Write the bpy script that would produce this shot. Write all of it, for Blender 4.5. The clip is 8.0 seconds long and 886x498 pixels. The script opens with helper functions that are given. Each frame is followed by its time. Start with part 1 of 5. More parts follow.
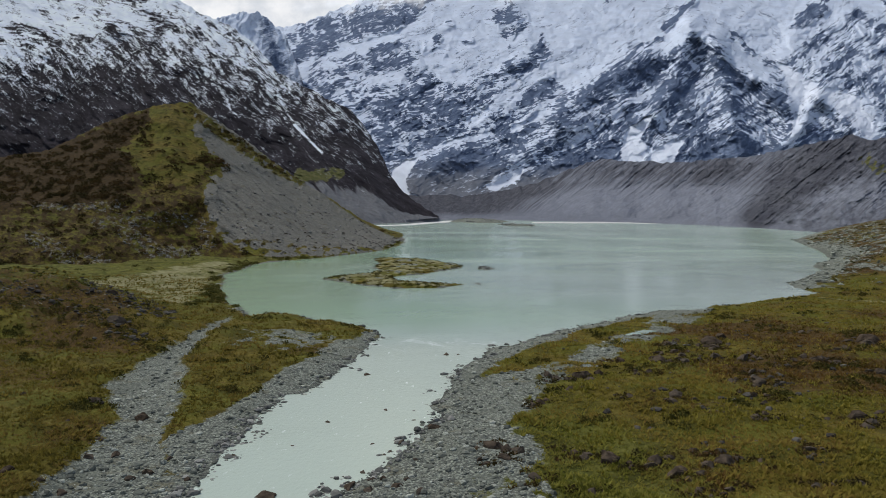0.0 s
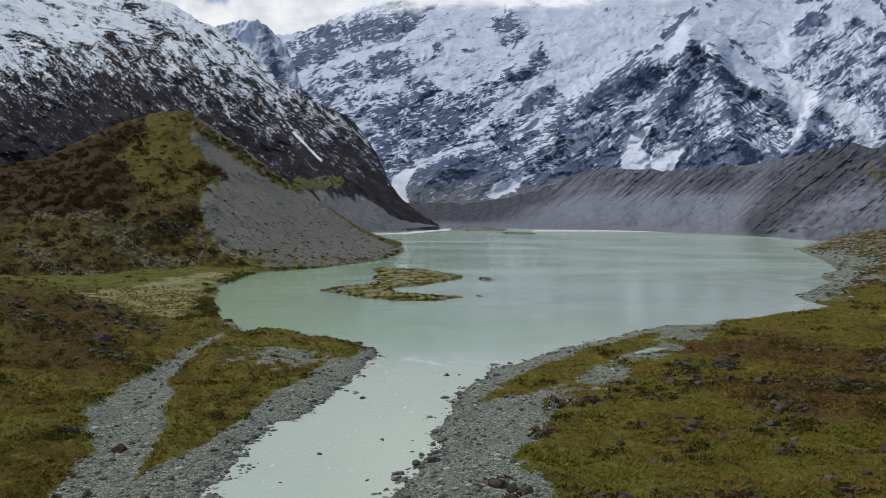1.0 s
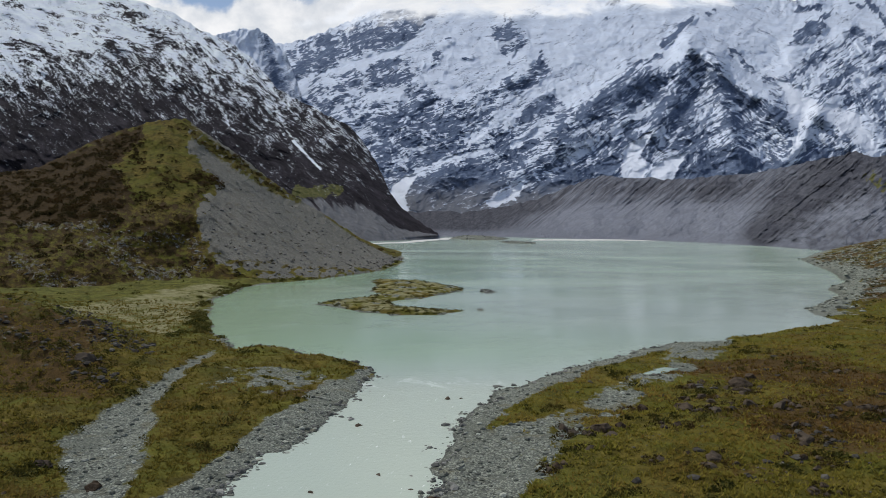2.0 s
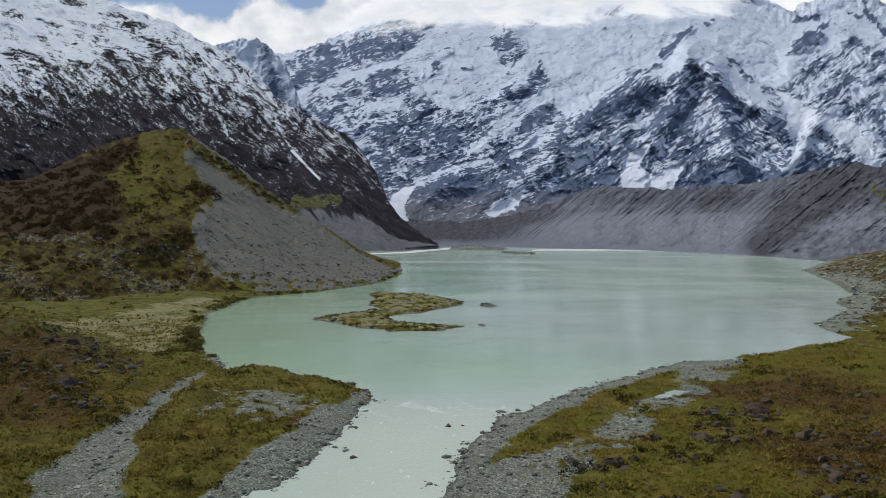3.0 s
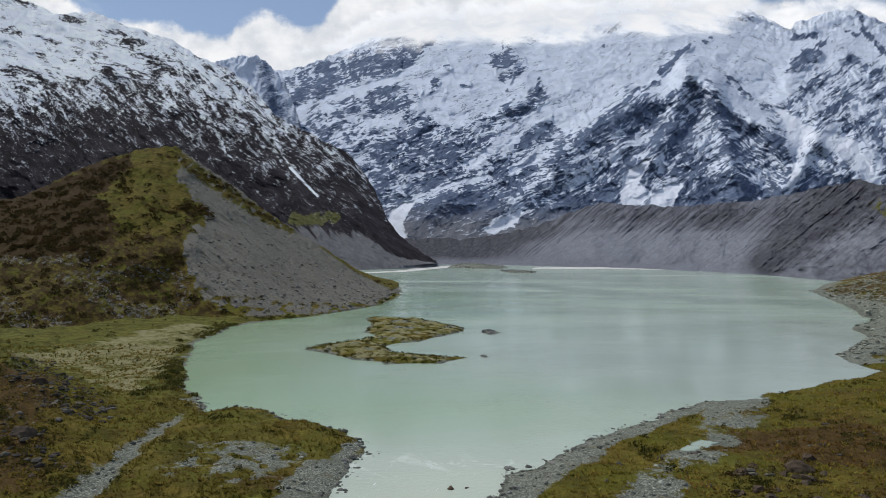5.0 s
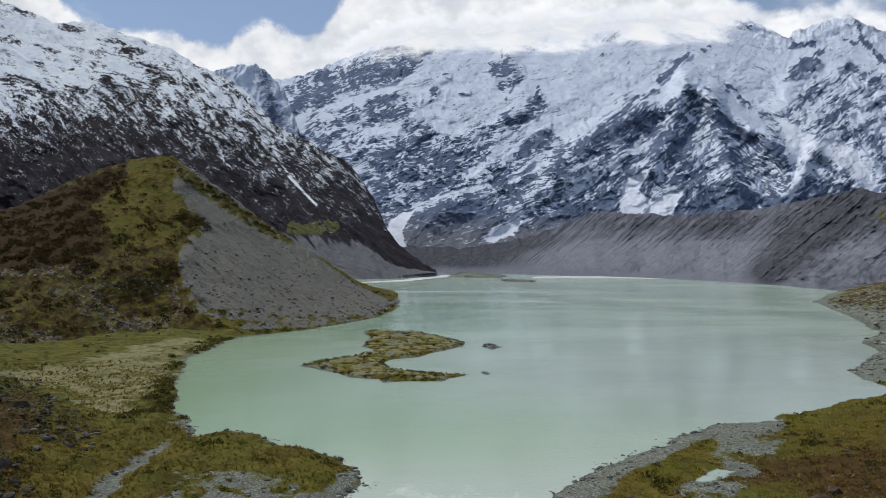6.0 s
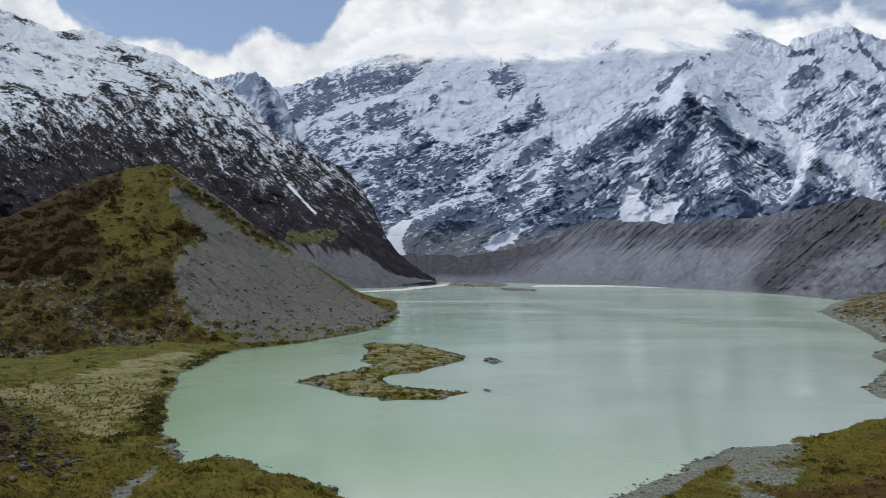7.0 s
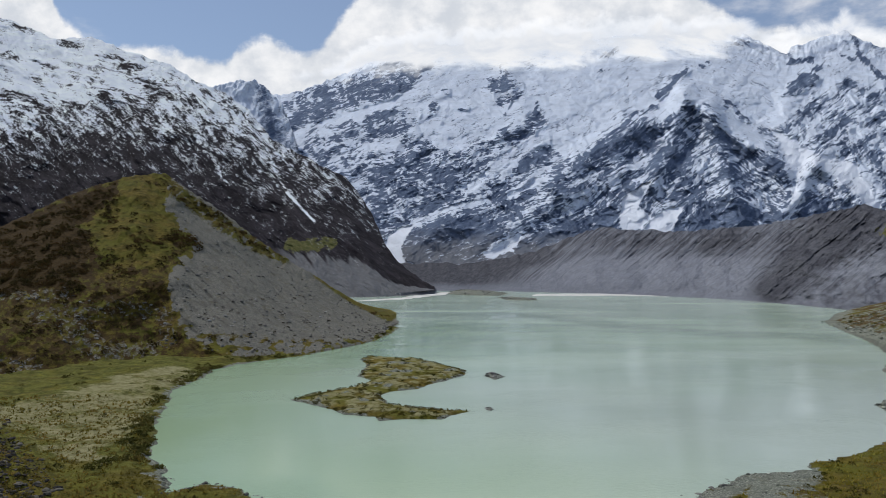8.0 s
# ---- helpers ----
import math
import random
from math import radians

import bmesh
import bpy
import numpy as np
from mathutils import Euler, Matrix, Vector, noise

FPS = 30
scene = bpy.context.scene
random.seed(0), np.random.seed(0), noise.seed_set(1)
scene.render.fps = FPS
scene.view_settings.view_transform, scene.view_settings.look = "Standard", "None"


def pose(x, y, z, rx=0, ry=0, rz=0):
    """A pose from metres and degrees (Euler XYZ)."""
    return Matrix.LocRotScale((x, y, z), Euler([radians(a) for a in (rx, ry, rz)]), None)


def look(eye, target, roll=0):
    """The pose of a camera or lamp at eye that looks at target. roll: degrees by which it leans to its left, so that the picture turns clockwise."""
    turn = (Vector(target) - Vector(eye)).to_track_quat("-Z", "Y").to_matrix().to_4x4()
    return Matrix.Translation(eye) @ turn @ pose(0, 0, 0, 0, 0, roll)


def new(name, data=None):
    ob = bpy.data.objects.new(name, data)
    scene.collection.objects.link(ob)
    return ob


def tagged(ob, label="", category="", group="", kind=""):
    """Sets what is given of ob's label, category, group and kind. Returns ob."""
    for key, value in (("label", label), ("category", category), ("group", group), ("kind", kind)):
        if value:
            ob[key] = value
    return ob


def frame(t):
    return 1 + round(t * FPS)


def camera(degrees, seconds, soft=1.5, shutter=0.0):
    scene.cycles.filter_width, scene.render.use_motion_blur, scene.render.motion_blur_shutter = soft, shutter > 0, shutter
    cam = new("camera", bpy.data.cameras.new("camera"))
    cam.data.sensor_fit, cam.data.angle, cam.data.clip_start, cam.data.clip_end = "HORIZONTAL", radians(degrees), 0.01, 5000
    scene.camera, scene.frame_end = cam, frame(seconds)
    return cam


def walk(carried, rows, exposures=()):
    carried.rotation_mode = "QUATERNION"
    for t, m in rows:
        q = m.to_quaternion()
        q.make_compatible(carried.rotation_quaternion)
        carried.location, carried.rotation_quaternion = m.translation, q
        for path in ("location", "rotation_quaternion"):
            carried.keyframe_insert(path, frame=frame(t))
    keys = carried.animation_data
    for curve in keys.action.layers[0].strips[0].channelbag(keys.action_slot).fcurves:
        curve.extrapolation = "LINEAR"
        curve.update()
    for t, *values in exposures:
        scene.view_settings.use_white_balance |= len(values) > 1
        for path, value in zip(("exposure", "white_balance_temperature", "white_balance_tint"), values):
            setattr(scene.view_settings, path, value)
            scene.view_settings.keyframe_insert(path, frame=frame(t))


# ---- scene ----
# ---------------------------------------------------------------- camera
cam = camera(62.3, 8.0, soft=0.35)
PATH = [
    (0, look((-0.00, 0.00, 30.00), (0.43, 99.82, 23.96), 0.25)),
    (0.5, look((-0.07, 3.49, 30.50), (0.41, 103.33, 24.83), 0.25)),
    (1, look((-0.14, 6.99, 31.03), (0.35, 106.87, 26.01), 0.27)),
    (1.5, look((-0.21, 10.50, 31.60), (0.28, 110.40, 27.10), 0.29)),
    (3, look((-0.46, 21.07, 33.49), (0.16, 121.03, 30.85), 0.29)),
    (3.5, look((-0.55, 24.60, 34.19), (0.13, 124.58, 32.07), 0.30)),
    (4, look((-0.64, 28.15, 34.91), (0.08, 128.13, 33.39), 0.32)),
    (4.5, look((-0.73, 31.70, 35.67), (0.01, 131.69, 34.69), 0.33)),
    (6, look((-1.03, 42.39, 38.15), (-0.17, 142.38, 38.83), 0.27)),
    (6.5, look((-1.14, 45.96, 39.04), (-0.23, 145.95, 40.24), 0.25)),
    (7, look((-1.25, 49.55, 39.96), (-0.32, 149.53, 41.67), 0.26)),
    (7.5, look((-1.37, 53.14, 40.91), (-0.39, 153.11, 43.12), 0.26)),
    (8, look((-1.48, 56.74, 41.90), (-0.47, 156.70, 44.61), 0.25)),
]
walk(cam, PATH, exposures=[(0.0, 0.0), (8.0, 0.0)])

# ---------------------------------------------------------------- light
SUN_AZ, SUN_EL = radians(-48), radians(52)      # clockwise from +y, and above the horizon
world = bpy.data.worlds.new("sky")
scene.world = world
world.use_nodes = True


def build_world():
    nt = world.node_tree
    nt.nodes.clear()
    ln = nt.links.new

    def put(value, socket):
        if isinstance(value, bpy.types.NodeSocket):
            ln(value, socket)
        else:
            socket.default_value = value

    def calc(op, a, b=0.0):
        n = nt.nodes.new("ShaderNodeMath")
        n.operation = op
        put(a, n.inputs[0])
        put(b, n.inputs[1])
        return n.outputs[0]

    def clouds(vec, scale, detail, rough):
        n = nt.nodes.new("ShaderNodeTexNoise")
        n.inputs["Scale"].default_value, n.inputs["Detail"].default_value, n.inputs["Roughness"].default_value = scale, detail, rough
        ln(vec, n.inputs["Vector"])
        return n.outputs[0]

    def span(value, lo, hi, to_lo=0.0, to_hi=1.0):
        n = nt.nodes.new("ShaderNodeMapRange")
        n.interpolation_type = "SMOOTHSTEP"
        for v, k in zip((value, lo, hi, to_lo, to_hi), n.inputs):
            put(v, k)
        return n.outputs[0]

    def blend(fac, a, b):
        n = nt.nodes.new("ShaderNodeMix")
        n.data_type = "RGBA"
        for v, k in ((fac, 0), (a, 6), (b, 7)):
            put(v, n.inputs[k])
        return n.outputs[2]

    sky = nt.nodes.new("ShaderNodeTexSky")
    sky.sky_type, sky.sun_disc = "NISHITA", False
    sky.sun_elevation, sky.sun_rotation = SUN_EL, SUN_AZ
    sky.altitude, sky.air_density, sky.dust_density, sky.ozone_density = 800, 1.15, 0.3, 2.0
    co = nt.nodes.new("ShaderNodeTexCoord")
    mp = nt.nodes.new("ShaderNodeMapping")
    mp.inputs["Scale"].default_value = (1.0, 1.0, 2.2)
    mp.inputs["Location"].default_value = (0.35, 0.1, 0.2)
    ln(co.outputs["Generated"], mp.inputs["Vector"])
    broken = span(clouds(mp.outputs[0], 2.6, 8, 0.6), 0.50, 0.68)
    color = blend(0.5, sky.outputs[0], (2.1, 2.55, 3.75, 1))
    color = blend(broken, color, (8.5, 8.5, 8.6, 1))
    # the cumulus bank beyond the summits: its upper rim by bearing
    xyz = nt.nodes.new("ShaderNodeSeparateXYZ")
    ln(co.outputs["Generated"], xyz.inputs[0])
    ahead = calc("MAXIMUM", xyz.outputs[1], 0.05)
    u, w = calc("DIVIDE", xyz.outputs[0], ahead), calc("DIVIDE", xyz.outputs[2], ahead)
    rim_of = nt.nodes.new("ShaderNodeValToRGB")
    stops = rim_of.color_ramp.elements
    rim_points = [(-757, 599), (-554, 523), (-529, 382), (-512, 343), (-481, 316), (-381, 305), (-342, 299), (-284, 290), (-273, 309), (-227, 320), (-192, 303), (-157, 316), (-134, 346), (-103, 385), (-58, 527), (318, 531), (361, 389), (404, 356), (466, 341), (529, 337), (568, 340), (622, 337), (726, 345)]
    for end, (bearing, rise) in zip(stops, (rim_points[0], rim_points[-1])):
        end.color = (rise / 1000,) * 3 + (1,)
    for bearing, rise in rim_points:
        stops.new((bearing / 1000 + 1) / 2).color = (rise / 1000,) * 3 + (1,)
    ln(calc("MULTIPLY", calc("ADD", u, 1.0), 0.5), rim_of.inputs[0])
    flat = nt.nodes.new("ShaderNodeCombineXYZ")
    put(u, flat.inputs[0])
    put(calc("MULTIPLY", w, 1.25), flat.inputs[2])
    puff, wisp = clouds(flat.outputs[0], 15.0, 9, 0.58), clouds(flat.outputs[0], 52.0, 6, 0.6)
    depth = calc("MULTIPLY", calc("SUBTRACT", rim_of.outputs[0], w), 36.0)
    depth = calc("MAXIMUM", calc("MINIMUM", depth, 1.0), -1.6)
    thick = calc("ADD", depth, calc("ADD", calc("MULTIPLY", calc("SUBTRACT", puff, 0.5), 2.0), calc("MULTIPLY", calc("SUBTRACT", wisp, 0.5), 0.5)))
    thick = calc("MULTIPLY", span(thick, 0.0, 0.6), span(xyz.outputs[1], 0.3, 0.5))
    color = blend(thick, color, blend(span(puff, 0.33, 0.66), (5.8, 6.15, 6.7, 1), (8.4, 8.45, 8.6, 1)))
    bg = nt.nodes.new("ShaderNodeBackground")
    bg.inputs["Strength"].default_value = 0.11
    out = nt.nodes.new("ShaderNodeOutputWorld")
    ln(color, bg.inputs["Color"])
    ln(bg.outputs[0], out.inputs[0])

build_world()
sun = new("sun", bpy.data.lights.new("sun", "SUN"))
sun.data.energy, sun.data.angle, sun.data.color = 2.95, radians(1.5), (1.0, 0.95, 0.87)
sun.matrix_world = look((0, 0, 0), (-math.sin(SUN_AZ) * math.cos(SUN_EL), -math.cos(SUN_AZ) * math.cos(SUN_EL), -math.sin(SUN_EL)))

# ---------------------------------------------------------------- noise and mesh tools
rng = np.random.default_rng(7)


def lattice(ix, iy, seed):
    h = (ix.astype(np.int64) * 374761393 + iy.astype(np.int64) * 668265263 + seed * 974634777) & 0x7FFFFFFF
    h = ((h ^ (h >> 13)) * 1274126177) & 0x7FFFFFFF
    return ((h ^ (h >> 16)) & 0xFFFF) / 65535.0 * 2 * math.pi


def perlin(x, y, seed=0):
    """Gradient noise, about -1 to 1."""
    x, y = np.broadcast_arrays(np.asarray(x, float), np.asarray(y, float))
    ix, iy = np.floor(x), np.floor(y)
    fx, fy = x - ix, y - iy
    u, v = fx ** 3 * (fx * (fx * 6 - 15) + 10), fy ** 3 * (fy * (fy * 6 - 15) + 10)
    c = []
    for a in (0, 1):
        for b in (0, 1):
            t = lattice(ix + a, iy + b, seed)
            c.append(np.cos(t) * (fx - a) + np.sin(t) * (fy - b))
    return 1.5 * ((c[0] * (1 - u) + c[2] * u) * (1 - v) + (c[1] * (1 - u) + c[3] * u) * v)


def fbm(x, y, octaves=4, seed=0, gain=0.5):
    out, amp = 0.0, 1.0
    for k in range(octaves):
        out = out + amp * perlin(x * 2 ** k, y * 2 ** k, seed + k)
        amp *= gain
    return out


def ridged(x, y, octaves=4, seed=0, gain=0.55):
    """Sharp crests at 1, hollows towards 0."""
    out, amp, tot = 0.0, 1.0, 0.0
    for k in range(octaves):
        out = out + amp * (1 - np.abs(perlin(x * 2.03 ** k, y * 2.03 ** k, seed + k)))
        tot += amp
        amp *= gain
    return out / tot


def smooth(a, b, x):
    t = np.clip((x - a) / (b - a), 0, 1)
    return t * t * (3 - 2 * t)


def inside(poly, x, y):
    hit = np.zeros(x.shape, bool)
    for (x0, y0), (x1, y1) in zip(poly, poly[1:] + poly[:1]):
        if y0 != y1:
            hit ^= ((y0 > y) != (y1 > y)) & (x < (x1 - x0) * (y - y0) / (y1 - y0) + x0)
    return hit


def far_from(line, x, y, closed=False):
    """The distance to a polyline."""
    best = np.full(x.shape, 1e18)
    ends = list(zip(line, line[1:])) + ([(line[-1], line[0])] if closed else [])
    for (x0, y0), (x1, y1) in ends:
        dx, dy = x1 - x0, y1 - y0
        t = np.clip(((x - x0) * dx + (y - y0) * dy) / (dx * dx + dy * dy + 1e-9), 0, 1)
        best = np.minimum(best, (x - x0 - t * dx) ** 2 + (y - y0 - t * dy) ** 2)
    return np.sqrt(best)


def signed(poly, x, y):
    """The distance to a polygon's rim, positive inside."""
    return np.where(inside(poly, x, y), 1, -1) * far_from(poly, x, y, True)


def mesh_of(name, verts, faces, material, attrs=None, shade=True):
    """A mesh from arrays: faces all with the same number of corners."""
    me = bpy.data.meshes.new(name)
    n, k = faces.shape
    me.vertices.add(len(verts))
    me.vertices.foreach_set("co", np.ascontiguousarray(verts, np.float32).ravel())
    me.loops.add(n * k)
    me.loops.foreach_set("vertex_index", np.ascontiguousarray(faces, np.int32).ravel())
    me.polygons.add(n)
    me.polygons.foreach_set("loop_start", np.arange(0, n * k, k, dtype=np.int32))
    me.polygons.foreach_set("use_smooth", np.full(n, shade))
    for key, values in (attrs or {}).items():
        at = me.attributes.new(key, "FLOAT", "POINT")
        at.data.foreach_set("value", np.ascontiguousarray(values, np.float32).ravel())
    me.update(calc_edges=True)
    me.validate()
    me.materials.append(material)
    return me


def grid_faces(rows, cols, wrap=False):
    i, j = np.meshgrid(np.arange(rows - 1), np.arange(cols if wrap else cols - 1), indexing="ij")
    i, j = i.ravel(), j.ravel()
    j2 = (j + 1) % cols
    return np.stack([i * cols + j, i * cols + j2, (i + 1) * cols + j2, (i + 1) * cols + j], 1)


# ---------------------------------------------------------------- materials
class Nodes:
    """A node material with short calls."""

    def __init__(self, name, rough=0.9, gloss=0.2):
        self.mat = bpy.data.materials.new(name)
        self.mat.use_nodes = True
        self.nt = self.mat.node_tree
        self.bsdf = self.nt.nodes["Principled BSDF"]
        self.out = self.nt.nodes["Material Output"]
        self.bsdf.inputs["Roughness"].default_value = rough
        self.bsdf.inputs["Specular IOR Level"].default_value = gloss
        geo = self.nt.nodes.new("ShaderNodeNewGeometry")
        self.pos = geo.outputs["Position"]
        self.island = geo.outputs["Random Per Island"]
        self.normal = geo.outputs["Normal"]

    def link(self, value, socket):
        if isinstance(value, bpy.types.NodeSocket):
            self.nt.links.new(value, socket)
        elif isinstance(value, tuple) and len(value) == 3 and socket.type == "RGBA":
            socket.default_value = (*value, 1)
        else:
            socket.default_value = value

    def scaled(self, vec, scale, turn=(0, 0, 0)):
        n = self.nt.nodes.new("ShaderNodeMapping")
        n.vector_type = "TEXTURE"
        n.inputs["Scale"].default_value = [1 / v for v in scale]
        n.inputs["Rotation"].default_value = [radians(a) for a in turn]
        self.link(vec, n.inputs["Vector"])
        return n.outputs[0]

    def noise(self, scale, detail=5, rough=0.6, vec=None, warp=0.0):
        n = self.nt.nodes.new("ShaderNodeTexNoise")
        n.inputs["Scale"].default_value, n.inputs["Detail"].default_value = scale, detail
        n.inputs["Roughness"].default_value, n.inputs["Distortion"].default_value = rough, warp
        self.link(vec if vec is not None else self.pos, n.inputs["Vector"])
        return n.outputs[0]

    def cells(self, scale, vec=None, what="Distance"):
        n = self.nt.nodes.new("ShaderNodeTexVoronoi")
        n.inputs["Scale"].default_value = scale
        self.link(vec if vec is not None else self.pos, n.inputs["Vector"])
        return n.outputs[what]

    def attr(self, name):
        n = self.nt.nodes.new("ShaderNodeAttribute")
        n.attribute_name = name
        return n.outputs["Fac"]

    def math(self, op, a, b=0.0, c=0.0):
        n = self.nt.nodes.new("ShaderNodeMath")
        n.operation = op
        for v, s in zip((a, b, c), n.inputs):
            self.link(v, s)
        return n.outputs[0]

    def ramp(self, value, lo, hi, to_lo=0.0, to_hi=1.0):
        n = self.nt.nodes.new("ShaderNodeMapRange")
        n.interpolation_type = "SMOOTHSTEP"
        for v, s in zip((value, lo, hi, to_lo, to_hi), n.inputs):
            self.link(v, s)
        return n.outputs[0]

    def mix(self, fac, a, b):
        n = self.nt.nodes.new("ShaderNodeMix")
        n.data_type = "RGBA"
        self.link(fac, n.inputs[0])
        self.link(a, n.inputs[6])
        self.link(b, n.inputs[7])
        return n.outputs[2]

    def bump(self, height, strength, distance):
        n = self.nt.nodes.new("ShaderNodeBump")
        n.inputs["Strength"].default_value, n.inputs["Distance"].default_value = strength, distance
        self.link(height, n.inputs["Height"])
        self.link(n.outputs[0], self.bsdf.inputs["Normal"])

    def done(self, color, rough=None):
        self.link(color, self.bsdf.inputs["Base Color"])
        if rough is not None:
            self.link(rough, self.bsdf.inputs["Roughness"])
        return self.mat


def mountain_material(name, dark, pale, grain, tilt, spread, strata, soft=0.25, white=(0.62, 0.67, 0.75), grey=1.0, cool=(1.0, 1.0, 1.0)):
    """Broken rock under snow; "snow" is the lie of the snow, "scree" bare debris, "turf" grass."""
    m = Nodes(name, 0.95, 0.03)
    bands = m.scaled(m.pos, strata, tilt)
    big, fine = m.noise(grain, 6, 0.65), m.noise(grain * 10, 4, 0.72, m.scaled(m.pos, tuple(v ** 0.6 for v in strata), tilt))
    streak = m.noise(grain * 2.5, 7, 0.72, bands, 0.6)
    ledge = m.noise(grain * 5.5, 5, 0.72, bands, 0.5)
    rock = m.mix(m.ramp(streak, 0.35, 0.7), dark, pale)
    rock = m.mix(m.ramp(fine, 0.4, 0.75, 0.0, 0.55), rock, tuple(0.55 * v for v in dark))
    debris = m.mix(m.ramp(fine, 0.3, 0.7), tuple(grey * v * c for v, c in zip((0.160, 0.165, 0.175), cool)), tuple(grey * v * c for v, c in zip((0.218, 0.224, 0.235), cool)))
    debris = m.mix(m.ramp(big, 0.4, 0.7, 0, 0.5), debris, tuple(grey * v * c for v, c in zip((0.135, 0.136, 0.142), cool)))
    grass = m.mix(m.ramp(fine, 0.35, 0.65), (0.062, 0.068, 0.024), (0.118, 0.115, 0.046))
    scree, turf = m.attr("scree"), m.attr("turf")
    ground = m.mix(scree, rock, debris)
    ground = m.mix(m.ramp(m.math("ADD", turf, m.math("MULTIPLY", fine, 0.5)), 0.6, 0.8), ground, grass)
    loose = m.math("ADD", m.math("MULTIPLY", m.math("SUBTRACT", streak, 0.5), spread), m.math("ADD", m.math("MULTIPLY", m.math("SUBTRACT", ledge, 0.5), spread * 1.1), m.math("MULTIPLY", m.math("SUBTRACT", fine, 0.5), spread * 0.6)))
    thread = m.math("ABSOLUTE", m.math("SUBTRACT", m.noise(grain * 4.5, 4, 0.6, bands, 0.4), 0.5))
    seam = m.math("ABSOLUTE", m.math("SUBTRACT", m.noise(grain * 5.5, 4, 0.6, m.scaled(m.pos, strata, tuple(v + 9 for v in tilt)), 0.4), 0.5))
    lines = m.math("SUBTRACT", m.ramp(thread, 0.0, 0.045, 0.55, 0.0), m.ramp(seam, 0.0, 0.045, 0.60, 0.0))
    lie = m.math("ADD", m.attr("snow"), m.math("ADD", loose, m.math("MULTIPLY", lines, spread)))
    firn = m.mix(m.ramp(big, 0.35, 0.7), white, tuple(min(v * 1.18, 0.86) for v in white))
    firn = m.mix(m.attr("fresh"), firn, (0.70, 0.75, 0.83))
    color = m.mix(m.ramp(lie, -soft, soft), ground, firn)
    m.bump(m.math("ADD", m.math("ADD", streak, m.math("MULTIPLY", ledge, 0.5)), m.math("MULTIPLY", fine, 0.35)), 1.0, 1.1 / grain / 10)
    return m.done(color, 0.95)


def ground_material(name, green, stone_tone, rust, cast=(1.0, 1.0, 1.0)):
    """"gravel", "dry", "brown" and "wet" say where each cover lies."""
    m = Nodes(name, 0.95, 0.06)

    def tone(k, color):
        return tuple(k * v for v in color)

    def grey(v):
        return tuple(stone_tone * v * c for c in cast)

    big, mid, fine = m.noise(0.06, 4, 0.6), m.noise(0.5, 5, 0.65), m.noise(4.0, 4, 0.7)
    grass = m.mix(m.ramp(mid, 0.35, 0.65), tone(green, (0.080, 0.064, 0.012)), tone(green, (0.148, 0.114, 0.024)))
    grass = m.mix(m.ramp(big, 0.4, 0.62), grass, tone(green, (0.100, 0.098, 0.016)))
    grass = m.mix(m.ramp(fine, 0.55, 0.75, 0, 0.4), grass, (0.030, 0.026, 0.010))
    lush = m.mix(m.ramp(mid, 0.35, 0.65), (0.062, 0.068, 0.014), (0.128, 0.130, 0.030))
    grass = m.mix(m.attr("lush"), grass, lush)
    patch = m.noise(0.17, 5, 0.65)
    grass = m.mix(m.ramp(patch, 0.48, 0.64, 0, 0.6), grass, tone(green, (0.040, 0.036, 0.009)))
    grass = m.mix(m.ramp(patch, 0.42, 0.30, 0, 0.6), grass, tone(green, (0.185, 0.165, 0.028)))
    red = m.mix(m.ramp(mid, 0.35, 0.65), tone(rust, (0.055, 0.036, 0.014)), tone(rust, (0.105, 0.066, 0.023)))
    grit = m.math("MULTIPLY", m.math("SUBTRACT", m.noise(1.7, 5, 0.72), 0.5), 1.3)
    lie = m.math("ADD", m.math("ADD", m.attr("brown"), grit), m.math("MULTIPLY", m.math("SUBTRACT", mid, 0.5), 1.2))
    grass = m.mix(m.ramp(lie, 0.33, 0.67), grass, red)
    straw = m.mix(m.ramp(mid, 0.35, 0.65), (0.155, 0.148, 0.062), (0.245, 0.232, 0.125))
    lie = m.math("ADD", m.attr("dry"), m.math("ADD", m.math("MULTIPLY", grit, 0.5), m.math("MULTIPLY", m.math("SUBTRACT", mid, 0.5), 1.0)))
    cover = m.mix(m.ramp(lie, 0.2, 0.95), grass, straw)
    pebble = m.cells(3.2, None, "Color")
    gaps = m.cells(3.2)
    stone = m.mix(m.ramp(m.noise(0.9, 3), 0.35, 0.65), grey(0.115), grey(0.20))
    stone = m.mix(0.35, stone, m.mix(m.ramp(pebble, 0.2, 0.8), grey(0.07), grey(0.29)))
    stone = m.mix(m.ramp(gaps, 0.35, 0.6, 0, 0.6), stone, (0.05, 0.052, 0.054))
    silt = m.noise(0.11, 4, 0.6)
    stone = m.mix(m.ramp(silt, 0.50, 0.64, 0, 0.55), stone, grey(0.085))
    stone = m.mix(m.ramp(m.noise(0.23, 4, 0.6), 0.55, 0.68, 0, 0.5), stone, tone(stone_tone, (0.095, 0.085, 0.050)))
    lie = m.math("ADD", m.math("ADD", m.attr("gravel"), m.math("MULTIPLY", grit, 0.6)), m.math("MULTIPLY", m.math("SUBTRACT", mid, 0.5), 1.3))
    color = m.mix(m.ramp(lie, 0.38, 0.62), cover, stone)
    color = m.mix(m.attr("wet"), color, (0.045, 0.048, 0.046))
    m.bump(m.math("ADD", m.math("MULTIPLY", mid, 1.5), fine), 0.8, 0.35)
    return m.done(color, m.ramp(m.attr("wet"), 0, 1, 0.95, 0.45))


